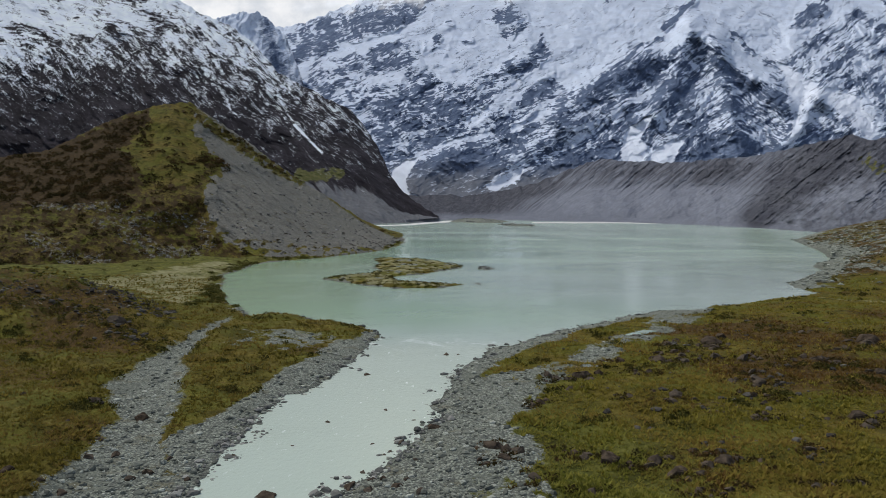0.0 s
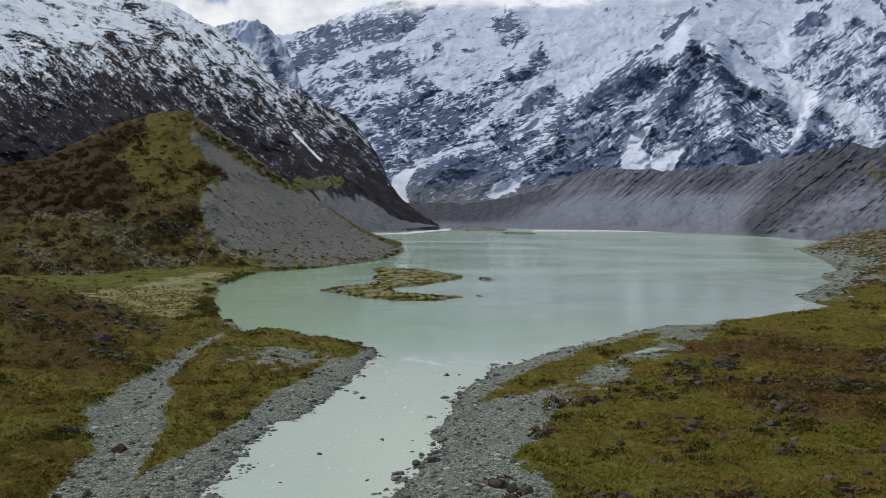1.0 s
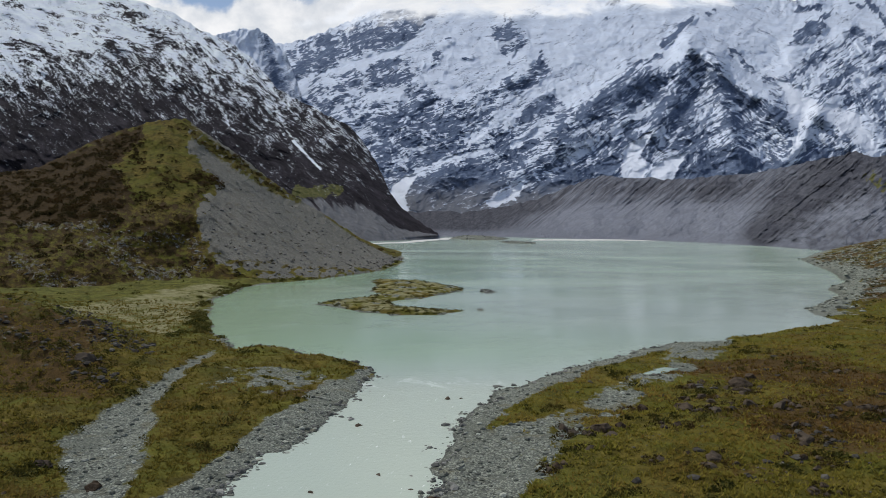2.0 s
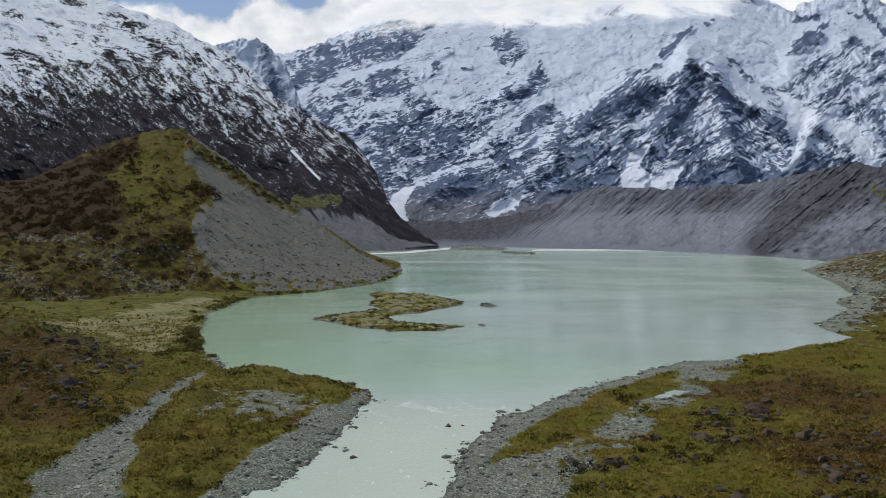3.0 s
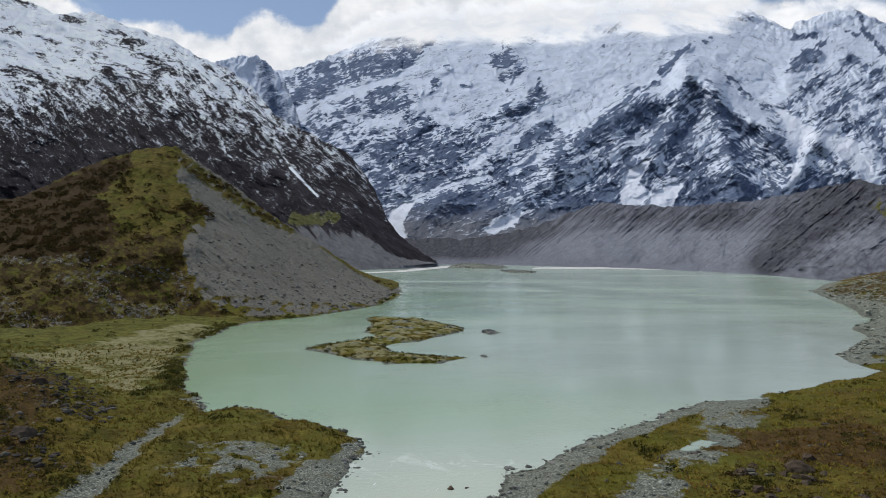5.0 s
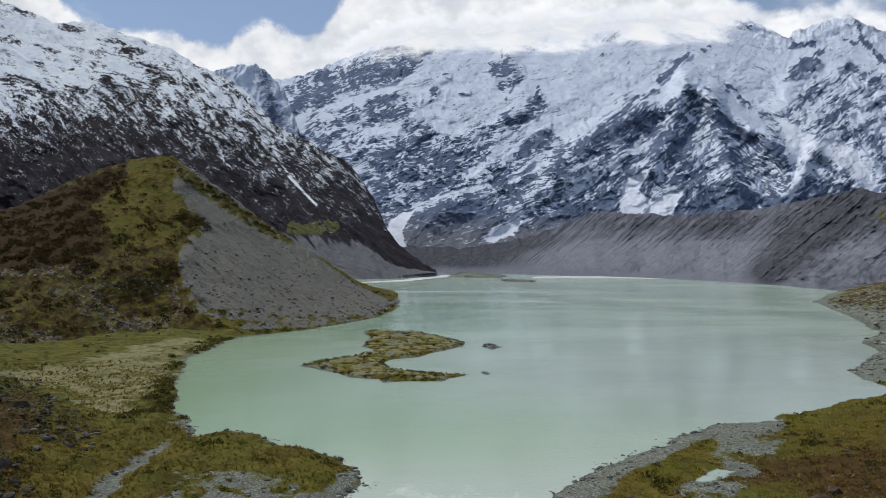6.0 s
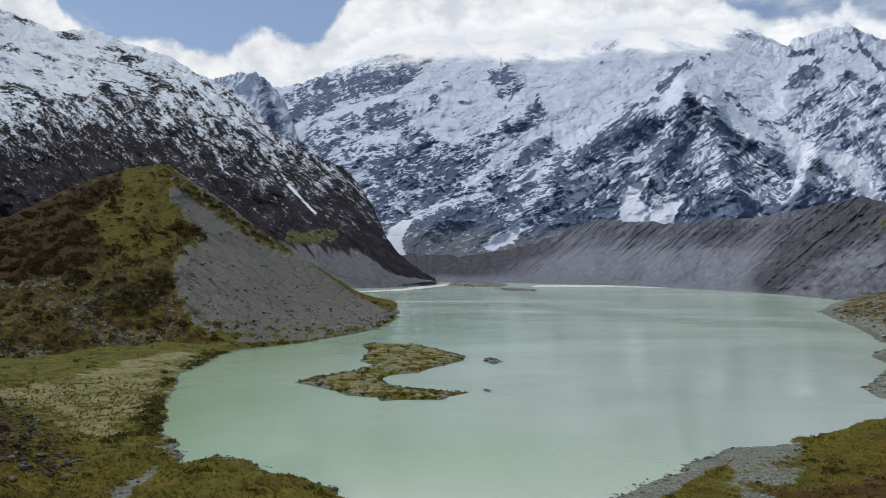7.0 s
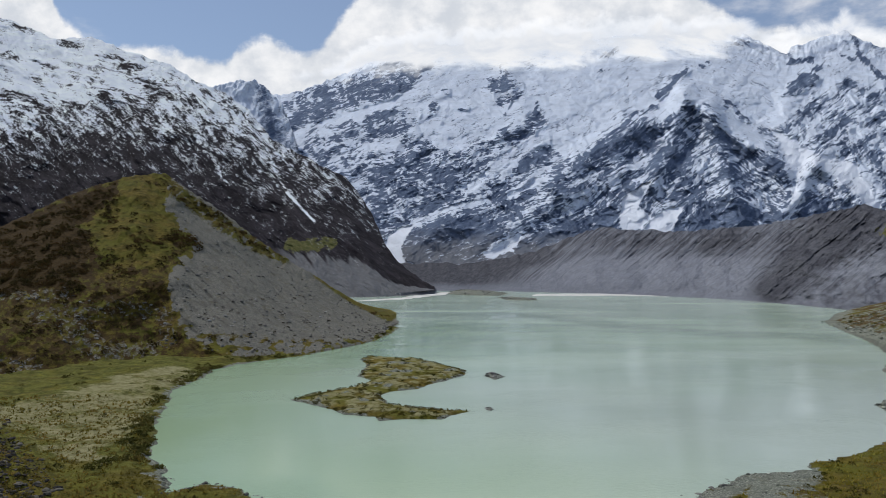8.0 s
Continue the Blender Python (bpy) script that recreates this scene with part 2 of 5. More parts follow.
def water_material():
    m = Nodes("milky_water", 0.12)
    m.bsdf.inputs["IOR"].default_value = 1.33
    m.bsdf.inputs["Specular IOR Level"].default_value = 0.5
    flow = m.attr("flow")
    ripple = m.noise(0.55, 4, 0.6, m.scaled(m.pos, (0.6, 1.6, 1), (0, 0, 20)))
    wavelet = m.noise(1.3, 3, 0.6, m.scaled(m.pos, (0.4, 1.3, 1), (0, 0, 12)))
    chop = m.noise(1.6, 4, 0.65, m.scaled(m.pos, (1.0, 0.6, 1), (0, 0, -15)))
    calm = m.noise(0.012, 3, 0.5, m.scaled(m.pos, (0.25, 1.0, 1)))
    # milky silt, with streaks of reflected cloud put into its colour
    silt = m.mix(m.ramp(m.noise(0.02, 3, 0.5, m.scaled(m.pos, (0.28, 1, 1))), 0.35, 0.65), (0.390, 0.515, 0.392), (0.475, 0.595, 0.476))
    # grey of reflected sky towards the outlet, put into the water colour
    silt = m.mix(m.math("MULTIPLY", m.attr("sky_grey"), 0.8), silt, (0.330, 0.384, 0.335))
    silt = m.mix(m.math("MULTIPLY", m.attr("shallow"), 0.9), silt, (0.245, 0.358, 0.222))
    # dull, shaded bands are put into the water colour here
    silt = m.mix(m.math("MULTIPLY", m.attr("dimming"), 0.6), silt, (0.225, 0.310, 0.235))
    silt = m.mix(flow, silt, (0.385, 0.445, 0.365))
    foam = m.math("MULTIPLY", flow, m.ramp(m.noise(1.1, 5, 0.7, m.scaled(m.pos, (1.2, 0.35, 1), (0, 0, -12))), 0.60, 0.74, 0, 0.55))
    start = m.math("MULTIPLY", m.math("MULTIPLY", flow, m.math("SUBTRACT", 1.0, flow)), 4.0)
    swirl = m.ramp(m.noise(0.13, 5, 0.65, m.scaled(m.pos, (1.0, 0.6, 1), (0, 0, 35)), 1.2), 0.52, 0.72, 0, 0.35)
    foam = m.math("MAXIMUM", foam, m.math("MULTIPLY", start, swirl))
    gust = m.ramp(m.noise(0.03, 3, 0.55, m.scaled(m.pos, (0.7, 1.0, 1), (0, 0, 25))), 0.42, 0.66, 0.22, 1.3)
    m.bump(m.math("ADD", m.math("MULTIPLY", gust, m.math("ADD", m.math("MULTIPLY", ripple, 0.9), m.math("MULTIPLY", wavelet, 1.4))), m.math("MULTIPLY", m.math("MULTIPLY", chop, m.math("ADD", flow, 0.12)), 1.5)), 0.26, 0.16)
    return m.done(m.mix(foam, silt, (0.72, 0.75, 0.73)), m.math("ADD", m.ramp(calm, 0.35, 0.65, 0.07, 0.14), m.math("MULTIPLY", foam, 0.4)))


def boulder_material():
    m = Nodes("lichened_boulder", 0.95, 0.04)
    base = m.mix(m.ramp(m.noise(1.2, 5), 0.35, 0.65), (0.034, 0.024, 0.016), (0.085, 0.064, 0.045))
    info = m.nt.nodes.new("ShaderNodeObjectInfo")
    base = m.mix(m.math("MULTIPLY", info.outputs["Random"], 0.35), base, (0.12, 0.105, 0.085))
    lichen = m.ramp(m.noise(4.0, 4, 0.7), 0.62, 0.72, 0, 0.6)
    m.bump(m.noise(5.0, 5, 0.7), 0.7, 0.08)
    return m.done(m.mix(lichen, base, (0.15, 0.15, 0.13)))


def stone_material(name, dark, pale):
    m = Nodes(name, 0.95, 0.04)
    base = m.mix(m.math("POWER", m.island, 2.2), dark, pale)
    m.bump(m.noise(9.0, 3, 0.6), 0.5, 0.03)
    return m.done(m.mix(m.ramp(m.noise(6.0, 3), 0.4, 0.7, 0, 0.4), base, (0.11, 0.108, 0.105)))


def leaf_material(name, a, b, c, sheer=0.2):
    m = Nodes(name, 0.9, 0.05)
    tone = m.mix(m.island, a, b)
    color = m.mix(m.ramp(m.noise(0.09, 3), 0.42, 0.62), tone, m.mix(m.island, b, c))
    through_leaf = m.nt.nodes.new("ShaderNodeBsdfTranslucent")
    m.link(color, through_leaf.inputs["Color"])
    both = m.nt.nodes.new("ShaderNodeMixShader")
    both.inputs[0].default_value = sheer
    m.nt.links.new(m.bsdf.outputs[0], both.inputs[1])
    m.nt.links.new(through_leaf.outputs[0], both.inputs[2])
    m.nt.links.new(both.outputs[0], m.out.inputs["Surface"])
    return m.done(color)


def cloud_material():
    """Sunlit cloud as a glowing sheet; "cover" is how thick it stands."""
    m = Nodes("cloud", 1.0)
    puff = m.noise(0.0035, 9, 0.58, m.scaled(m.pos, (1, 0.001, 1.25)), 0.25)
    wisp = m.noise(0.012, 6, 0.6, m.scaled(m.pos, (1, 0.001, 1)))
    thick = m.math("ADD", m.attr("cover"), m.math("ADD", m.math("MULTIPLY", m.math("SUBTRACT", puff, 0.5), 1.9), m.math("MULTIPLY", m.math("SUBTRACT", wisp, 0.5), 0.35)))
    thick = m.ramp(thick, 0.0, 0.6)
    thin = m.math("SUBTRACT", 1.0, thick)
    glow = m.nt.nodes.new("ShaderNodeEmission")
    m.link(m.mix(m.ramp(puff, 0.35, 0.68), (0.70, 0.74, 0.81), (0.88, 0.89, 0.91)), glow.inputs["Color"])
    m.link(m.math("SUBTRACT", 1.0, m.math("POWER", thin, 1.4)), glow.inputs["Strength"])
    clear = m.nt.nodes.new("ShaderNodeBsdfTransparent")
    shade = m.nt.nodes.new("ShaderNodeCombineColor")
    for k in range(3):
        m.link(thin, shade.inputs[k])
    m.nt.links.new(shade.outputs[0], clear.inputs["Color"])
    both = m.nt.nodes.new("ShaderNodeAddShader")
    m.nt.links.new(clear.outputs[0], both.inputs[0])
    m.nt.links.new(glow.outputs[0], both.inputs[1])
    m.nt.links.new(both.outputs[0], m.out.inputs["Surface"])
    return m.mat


# blue of distant haze is put into these far rock and snow colours
HAZED_ROCK = mountain_material("hazed_rock_and_snow", (0.072, 0.101, 0.165), (0.165, 0.212, 0.305), 0.014, (0, -32, 0), 1.1, (0.38, 0.12, 1.5), 0.72, (0.545, 0.605, 0.70))
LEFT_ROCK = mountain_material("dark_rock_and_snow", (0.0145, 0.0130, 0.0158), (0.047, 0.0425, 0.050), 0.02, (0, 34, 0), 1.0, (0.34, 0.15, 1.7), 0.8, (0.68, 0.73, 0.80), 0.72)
WALL_ROCK = mountain_material("moraine_debris", (0.050, 0.052, 0.064), (0.110, 0.114, 0.130), 0.035, (0, -38, 0), 0.3, (0.15, 0.2, 3.0), 0.25, (0.62, 0.67, 0.75), 1.08, (0.93, 0.97, 1.08))
GROUND = ground_material("bank_cover", 1.02, 1.46, 0.9, (0.96, 1.04, 0.84))
HILLSIDE = ground_material("hill_cover", 0.96, 1.16, 0.52, (1.05, 1.02, 0.86))
WATER = water_material()
BOULDER = boulder_material()
STONE = stone_material("river_stone", (0.080, 0.088, 0.071), (0.40, 0.42, 0.35))
COBBLE = stone_material("wet_cobble", (0.070, 0.073, 0.066), (0.30, 0.30, 0.27))
SCREE_STONE = stone_material("scree_stone", (0.070, 0.071, 0.068), (0.33, 0.33, 0.31))
RUBBLE = stone_material("moraine_stone", (0.036, 0.031, 0.025), (0.145, 0.135, 0.110))
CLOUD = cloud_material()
TUSSOCK = leaf_material("tussock_grass", (0.115, 0.104, 0.014), (0.295, 0.245, 0.048), (0.19, 0.112, 0.036), 0.45)
RUST_TUSSOCK = leaf_material("rust_tussock_grass", (0.070, 0.050, 0.012), (0.150, 0.098, 0.026), (0.140, 0.070, 0.024), 0.35)
LUSH_TUSSOCK = leaf_material("lush_tussock_grass", (0.110, 0.118, 0.016), (0.285, 0.265, 0.055), (0.200, 0.165, 0.040), 0.45)
SHORE_SCRUB = leaf_material("shore_scrub_leaves", (0.050, 0.054, 0.013), (0.135, 0.128, 0.032), (0.120, 0.092, 0.030))
DARK_SCRUB = leaf_material("dark_scrub_leaves", (0.007, 0.008, 0.004), (0.026, 0.022, 0.008), (0.034, 0.019, 0.008))
WEST_TUSSOCK = leaf_material("olive_tussock_grass", (0.082, 0.071, 0.012), (0.185, 0.152, 0.030), (0.20, 0.132, 0.042), 0.45)
BANK_SCRUB = leaf_material("bank_scrub_leaves", (0.026, 0.029, 0.007), (0.078, 0.076, 0.018), (0.095, 0.066, 0.020))
HEATH = leaf_material("brown_heath_leaves", (0.022, 0.020, 0.008), (0.070, 0.054, 0.018), (0.085, 0.046, 0.020))
HILL_TUSSOCK = leaf_material("hill_tussock_leaves", (0.030, 0.028, 0.009), (0.110, 0.088, 0.026), (0.120, 0.070, 0.026))

# ---------------------------------------------------------------- large landforms
OUTLOOK = np.array((-1.48, 56.74, 41.90))      # bearings (x/y) and rises (z/y) below are in thousandths, seen from here


def rim(points, u):
    p = np.array(sorted(points), float) / 1000
    return np.interp(u, p[:, 0], p[:, 1])


def stroke(line, width, u, w):
    """1 on a line over a slope, fading to 0 over its width."""
    line = [(a / 1000, b / 1000) for a, b in line]
    return np.exp(-(far_from(line, u, w) / (width / 1297)) ** 2)


def eased(v, u, reach):
    """A row of values smoothed over a reach of bearing."""
    gap = (u[:, None, :] - u[:, :, None])[0] / reach
    k = np.exp(-gap * gap)
    return (k @ v[0] / k.sum(1))[None, :]


def landform(name, sky, foot, far_top, far_foot, span, size, relief, cover, material, back=600.0, tags=(), ease=0.06, zones=None):
    """A slope between a skyline and a foot, each given by bearing and rise, leaning back from far_foot to far_top (each metres by bearing)."""
    cols, rows = size
    u = np.linspace(span[0] / 1000, span[1] / 1000, cols)[None, :]
    s = np.linspace(0, 1, rows)[:, None]
    top, low = rim(sky, u), rim(foot, u)
    w = low + (top - low) * s
    tf, ff = np.array(far_top, float), np.array(far_foot, float)
    dt, df = np.interp(u, tf[:, 0] / 1000, tf[:, 1]), np.interp(u, ff[:, 0] / 1000, ff[:, 1])
    dt, df, even_top, even_low = (eased(v, u, ease) for v in (dt, df, top, low))
    part = np.clip((w - even_low) / np.maximum(even_top - even_low, 0.012), -0.3, 1.3)
    d = 1 / (1 / df + (1 / dt - 1 / df) * part)
    uu = np.broadcast_to(u, w.shape)
    bulge, extra = relief(uu, w, s * np.ones_like(uu), d)
    d = d * (1 - bulge)
    w = w + extra
    x, y, z = OUTLOOK[0] + d * uu, OUTLOOK[1] + d, OUTLOOK[2] + d * w
    attrs = cover(uu, w, s * np.ones_like(uu), bulge, x, y, z)
    front = dict(attrs, x=x, y=y, z=z)
    # a buried toe in front, and the far side that falls away behind the crest
    toe = (x[:1] - OUTLOOK[0]) * 0.985 + OUTLOOK[0], (y[:1] - OUTLOOK[1]) * 0.985 + OUTLOOK[1], np.minimum(z[:1] - 2, -2.5)
    layers = [toe, (x, y, z)]
    for k in range(1, 6):
        layers.append((x[-1:], y[-1:] + back * k / 5, z[-1:] * (1 - k / 5) - k))
    x, y, z = (np.vstack([layer[n] for layer in layers]) for n in range(3))
    attrs = {key: np.vstack([v[:1], v, *[v[-1:]] * 5]) for key, v in attrs.items()}
    verts = np.stack([x, y, z], -1).reshape(-1, 3)
    faces = grid_faces(len(x), cols)
    if zones is None:
        tagged(new(name, mesh_of(name, verts, faces, material, attrs)), *tags)
        return front
    # one mesh for each zone of the slope, with the normals of the whole
    labels, zone = zones(uu, w, s * np.ones_like(uu), front)
    zone = np.vstack([zone[:1], zone, *[zone[-1:]] * 5]).ravel()[faces[:, 0]]
    whole = mesh_of(name, verts, faces, material)
    normals = np.empty(len(verts) * 3, np.float32)
    whole.vertex_normals.foreach_get("vector", normals)
    normals = normals.reshape(-1, 3)
    bpy.data.meshes.remove(whole)
    base = verts[verts[:, 2].argmin()]
    root = tagged(new(name), *tags)
    root.matrix_world = pose(base[0], base[1], 0.0)
    for k, (part_name, label) in enumerate(labels):
        used, local = np.unique(faces[zone == k], return_inverse=True)
        if not len(used):
            continue
        me = mesh_of(part_name, verts[used] - np.array((base[0], base[1], 0.0)), local.reshape(-1, 4), material, {key: v.ravel()[used] for key, v in attrs.items()})
        me.normals_split_custom_set_from_vertices(normals[used].tolist())
        ob = new(part_name, me)
        ob.parent = root
        tagged(ob, label)
    return front


# -- the great snow massif
WEST_FACE = [
    ([(-229, 181), (-218, 212), (-203, 232), (-164, 248), (-133, 254), (-95, 269), (-64, 282), (-10, 287), (-6, 276), (-40, 245), (-64, 233), (-87, 227), (-118, 213), (-141, 201), (-175, 193), (-210, 178)], 0.2, 5),
    ([(-225, 167), (-164, 170), (-133, 196), (-114, 209), (-87, 202), (-56, 210), (-21, 214), (-25, 183), (22, 171), (53, 164), (76, 137), (69, 106), (22, 98), (-24, 105), (-94, 109), (-133, 135), (-163, 147)], 0.46, 12),
] + [
    ([(-132, 132), (-94, 142), (-40, 148), (22, 156), (68, 148), (84, 113), (61, 98), (-16, 70), (-63, 57), (-86, 39), (-109, 97)], 0.25, 12),
    ([(-63, 55), (-16, 68), (22, 70), (61, 78), (100, 71), (146, 48), (177, 29), (131, 5), (69, 1), (-24, 1), (-43, 12), (-45, 35)], 0.05, 8),
    ([(-21, 202), (14, 206), (76, 191), (70, 169), (22, 158), (-9, 173)], 0.93, 8),
]
SPUR = [
    ([(263, 212), (309, 207), (337, 220), (345, 245), (352, 224), (372, 230), (391, 205), (411, 178), (442, 162), (477, 148), (485, 139), (479, 100), (465, 70), (433, 55), (394, 49), (336, 46), (317, 68), (340, 91), (332, 99), (286, 87), (278, 107), (262, 99), (251, 60), (216, 29), (169, 29), (138, 52), (100, 51), (61, 71), (61, 98), (99, 113), (130, 121), (161, 137), (177, 145), (216, 167), (239, 184)], 0.34, 6),
    ([(255, 198), (305, 202), (302, 183), (278, 166), (251, 167), (224, 149), (216, 157)], 0.06, 7),
] + [
    ([(336, 50), (349, 72), (379, 98), (410, 104), (445, 90), (433, 65), (402, 51)], 0.05, 7),
    ([(415, 174), (446, 164), (481, 145), (473, 133), (442, 140), (411, 158)], 0.07, 6),
    ([(301, 168), (333, 177), (344, 134), (317, 115), (294, 126)], 0.17, 8),
    ([(317, 212), (368, 220), (383, 189), (348, 168), (317, 185)], 0.38, 8),
    ([(360, 162), (399, 146), (403, 119), (367, 103), (352, 130)], 0.5, 9),
    ([(410, 131), (477, 127), (479, 96), (449, 77), (418, 104)], 0.52, 8),
] + [
    ([(146, 48), (177, 75), (247, 72), (254, 52), (254, 21), (146, 9)], 0.08, 8),
    ([(177, 114), (216, 137), (251, 130), (247, 103), (193, 81), (146, 71)], 0.36, 8),
]
EAST_FACE = [
    ([(481, 213), (521, 245), (560, 255), (580, 269), (591, 257), (646, 257), (677, 218), (675, 78), (619, 84), (604, 112), (606, 147), (582, 151), (575, 164), (551, 161), (528, 158), (497, 166), (489, 186)], 0.76, 7),
    ([(526, 145), (543, 132), (566, 108), (590, 89), (574, 82), (519, 57), (480, 55), (504, 83), (492, 99), (492, 120), (512, 138)], 0.6, 5),
    ([(504, 91), (535, 103), (586, 88), (558, 69), (496, 60)], 0.05, 5),
    ([(478, 242), (490, 260), (505, 272), (525, 272), (530, 264), (513, 251), (489, 238)], 0.05, 3),
]
OUTCROPS = [
    ([(95, 294), (103, 269), (119, 254), (123, 242), (103, 230), (95, 212), (84, 226), (74, 246), (70, 261), (84, 269)], 0.42, 3),
    ([(138, 229), (143, 211), (154, 198), (130, 179), (103, 166), (76, 165), (53, 152), (45, 166), (84, 179), (92, 191), (119, 203), (130, 215)], 0.27, 5),
    ([(130, 172), (159, 178), (159, 164), (142, 147), (115, 135), (104, 131), (107, 148), (119, 164)], 0.02, 3),
]
SNOW_FANS = [
    ([(-53, 57), (-28, 60), (-44, 40), (-46, 24), (-41, 12), (-25, 7), (-45, 3), (-62, 15), (-75, 29)], 1.3, 2),
    ([(57, 17), (80, 33), (103, 48), (121, 45), (104, 24), (77, 16)], 1.0, 4),
    ([(258, 99), (295, 124), (286, 103), (279, 87), (290, 77), (282, 56), (255, 53), (251, 72)], 1.2, 2),
    ([(292, 69), (317, 85), (346, 93), (332, 72), (324, 55), (317, 46), (284, 49)], 1.15, 3),
] + [
    ([(441, 55), (484, 73), (490, 112), (481, 147), (472, 178), (446, 205), (489, 182), (528, 157), (551, 159), (576, 147), (617, 84), (591, 91), (528, 147), (512, 139), (495, 122), (505, 100), (489, 70), (457, 52)], 1.0, 5),
]
SNOW_STREAKS = [
    ([(-28, 62), (22, 84), (69, 93)], 7, 0.95),
    ([(41, 109), (84, 137), (115, 162), (150, 184)], 13, 0.92),
    ([(103, 102), (142, 123)], 7, 1.0),
    ([(177, 97), (216, 110)], 6, 0.8),
    ([(103, 48), (146, 59), (216, 102)], 7, 0.75),
    ([(247, 128), (286, 152)], 7, 0.7),
    ([(146, 184), (185, 203), (247, 216)], 12, 0.95),
    ([(-175, 191), (-133, 209), (-64, 221)], 8, 0.9),
    ([(-125, 112), (-94, 119)], 10, 0.8),
    ([(364, 158), (381, 131)], 5, 0.85),
    ([(-102, 165), (-56, 175)], 9, 0.8),
    ([(-210, 174), (-164, 188)], 6, 0.85),
    ([(-1, 136), (68, 166)], 5, 0.6),
]
ROCK_STREAKS = [
    ([(-91, 206), (-56, 216)], 7, 0.25),
    ([(-2, 224), (-11, 210)], 6, 0.35),
    ([(10, 243), (15, 245)], 4, 0.4),
    ([(34, 220), (42, 220)], 3, 0.3),
    ([(306, 238), (345, 276)], 5, 0.05),
    ([(269, 213), (303, 225)], 4, 0.2),
    ([(224, 292), (249, 303)], 3, 0.4),
    ([(218, 269), (236, 275)], 4, 0.35),
    ([(521, 279), (541, 282)], 5, 0.2),
    ([(485, 195), (522, 229)], 9, 0.16),
    ([(532, 182), (561, 198), (561, 169)], 9, 0.2),
    ([(497, 169), (514, 173)], 5, 0.2),
    ([(576, 165), (602, 188), (616, 218)], 9, 0.2),
    ([(568, 261), (589, 248)], 7, 0.15),
] + [
    ([(606, 155), (625, 101)], 8, 0.12),
    ([(583, 240), (623, 248)], 5, 0.3),
    ([(578, 328), (584, 298), (621, 265)], 5, 0.15),
    ([(486, 288), (521, 290)], 4, 0.22),
    ([(415, 312), (447, 314), (486, 298)], 4, 0.5),
    ([(363, 281), (372, 285)], 4, 0.35),
    ([(402, 230), (428, 207)], 6, 0.28),
    ([(446, 192), (485, 197)], 5, 0.35),
    ([(-179, 201), (-164, 207)], 6, 0.25),
    ([(560, 296), (576, 292)], 4, 0.3),
]
SPURS = [
    ([(341, 243), (325, 212), (262, 188), (208, 153), (161, 114)], 22, 0.039), ([(341, 243), (372, 227), (403, 196), (449, 165), (480, 135)], 20, 0.047),
    ([(344, 224), (325, 169), (293, 114)], 18, 0.026), ([(372, 224), (395, 146), (417, 69)], 18, 0.039), ([(523, 147), (500, 112), (476, 69)], 14, 0.031), ([(523, 147), (558, 116), (597, 83)], 14, 0.031),
    ([(568, 328), (584, 296), (621, 265)], 18, 0.018), ([(521, 274), (489, 248), (482, 204), (528, 178)], 20, 0.016), ([(91, 293), (103, 238), (134, 211), (92, 182)], 14, 0.018),
] + [
    ([(255, 138), (138, 79), (46, 20)], 20, 0.023), ([(30, 59), (-39, 28)], 24, 0.029), ([(-210, 201), (-118, 244), (-21, 280)], 16, 0.018),
]


def turned(a, b, degrees):
    c, n = math.cos(radians(degrees)), math.sin(radians(degrees))
    return a * c + b * n, -a * n + b * c


def ranked(v):
    """The same field with its values spread evenly from 0 to 1."""
    out = np.empty(v.size)
    out[np.argsort(v.ravel(), kind="stable")] = np.linspace(0, 1, v.size)
    return out.reshape(v.shape)


def strata(a, b, lean, seed, size=1.0, stretch=1.0, cross=58):
    """Broken beds that dip by lean degrees: low on the ledges that hold snow, high on the crags."""
    warp, warp2 = 4 * fbm(a / 40, b / 40, 4, seed + 60, 0.42), 4 * fbm(a / 40, b / 40, 4, seed + 70, 0.42)
    p, q = turned(a + warp, b + warp2, lean)
    p, q = p / size / stretch, q / size
    out = 0.26 * fbm(p / 60, q / 22, 3, seed, 0.6)
    # ledges (snow) and bands (rock), each fading in and out along its length
    for k, amp in ((1.0, 0.27), (2.2, 0.38), (4.7, 0.33)):
        on = smooth(-0.35, 0.35, perlin(k * p / 40, k * q / 26, seed + 50 + int(k)))
        out = out - amp * on * np.maximum(1 - 2.4 * np.abs(perlin(k * p / 36, k * q / 7.5, seed + 20 + int(k))), 0)
        out = out + amp * (1 - 0.7 * on) * np.maximum(1 - 2.4 * np.abs(perlin(k * p / 32, k * q / 8.5, seed + 30 + int(k))), 0)
    # gullies cut across the beds
    g, h = turned(a + 1.5 * warp, b + 1.5 * warp2, lean + cross)
    for k, amp in ((1.0, 0.30), (2.6, 0.22)):
        out = out - amp * np.maximum(1 - 2.2 * np.abs(perlin(k * g / size / 44, k * h / size / 9, seed + 40 + int(k))), 0) * smooth(-0.2, 0.4, perlin(k * g / size / 50, k * h / size / 30, seed + 45))
    return out + 0.26 * fbm(p / 5.5, q / 2.6, 3, seed + 80, 0.75)


def massif_ledges(a, b):
    east = smooth(120, 250, a)
    flank = smooth(-12, 12, (a - 372) + 0.45 * (b - 200)) * smooth(500, 455, a)
    n = (1 - east) * strata(a, b, 17, 5, 0.8, 1.6) + east * (1 - flank) * strata(a, b, 36, 405, 0.75, 2.0) + flank * strata(a, b, -30, 805, 0.75, 1.6)
    return ranked(n)


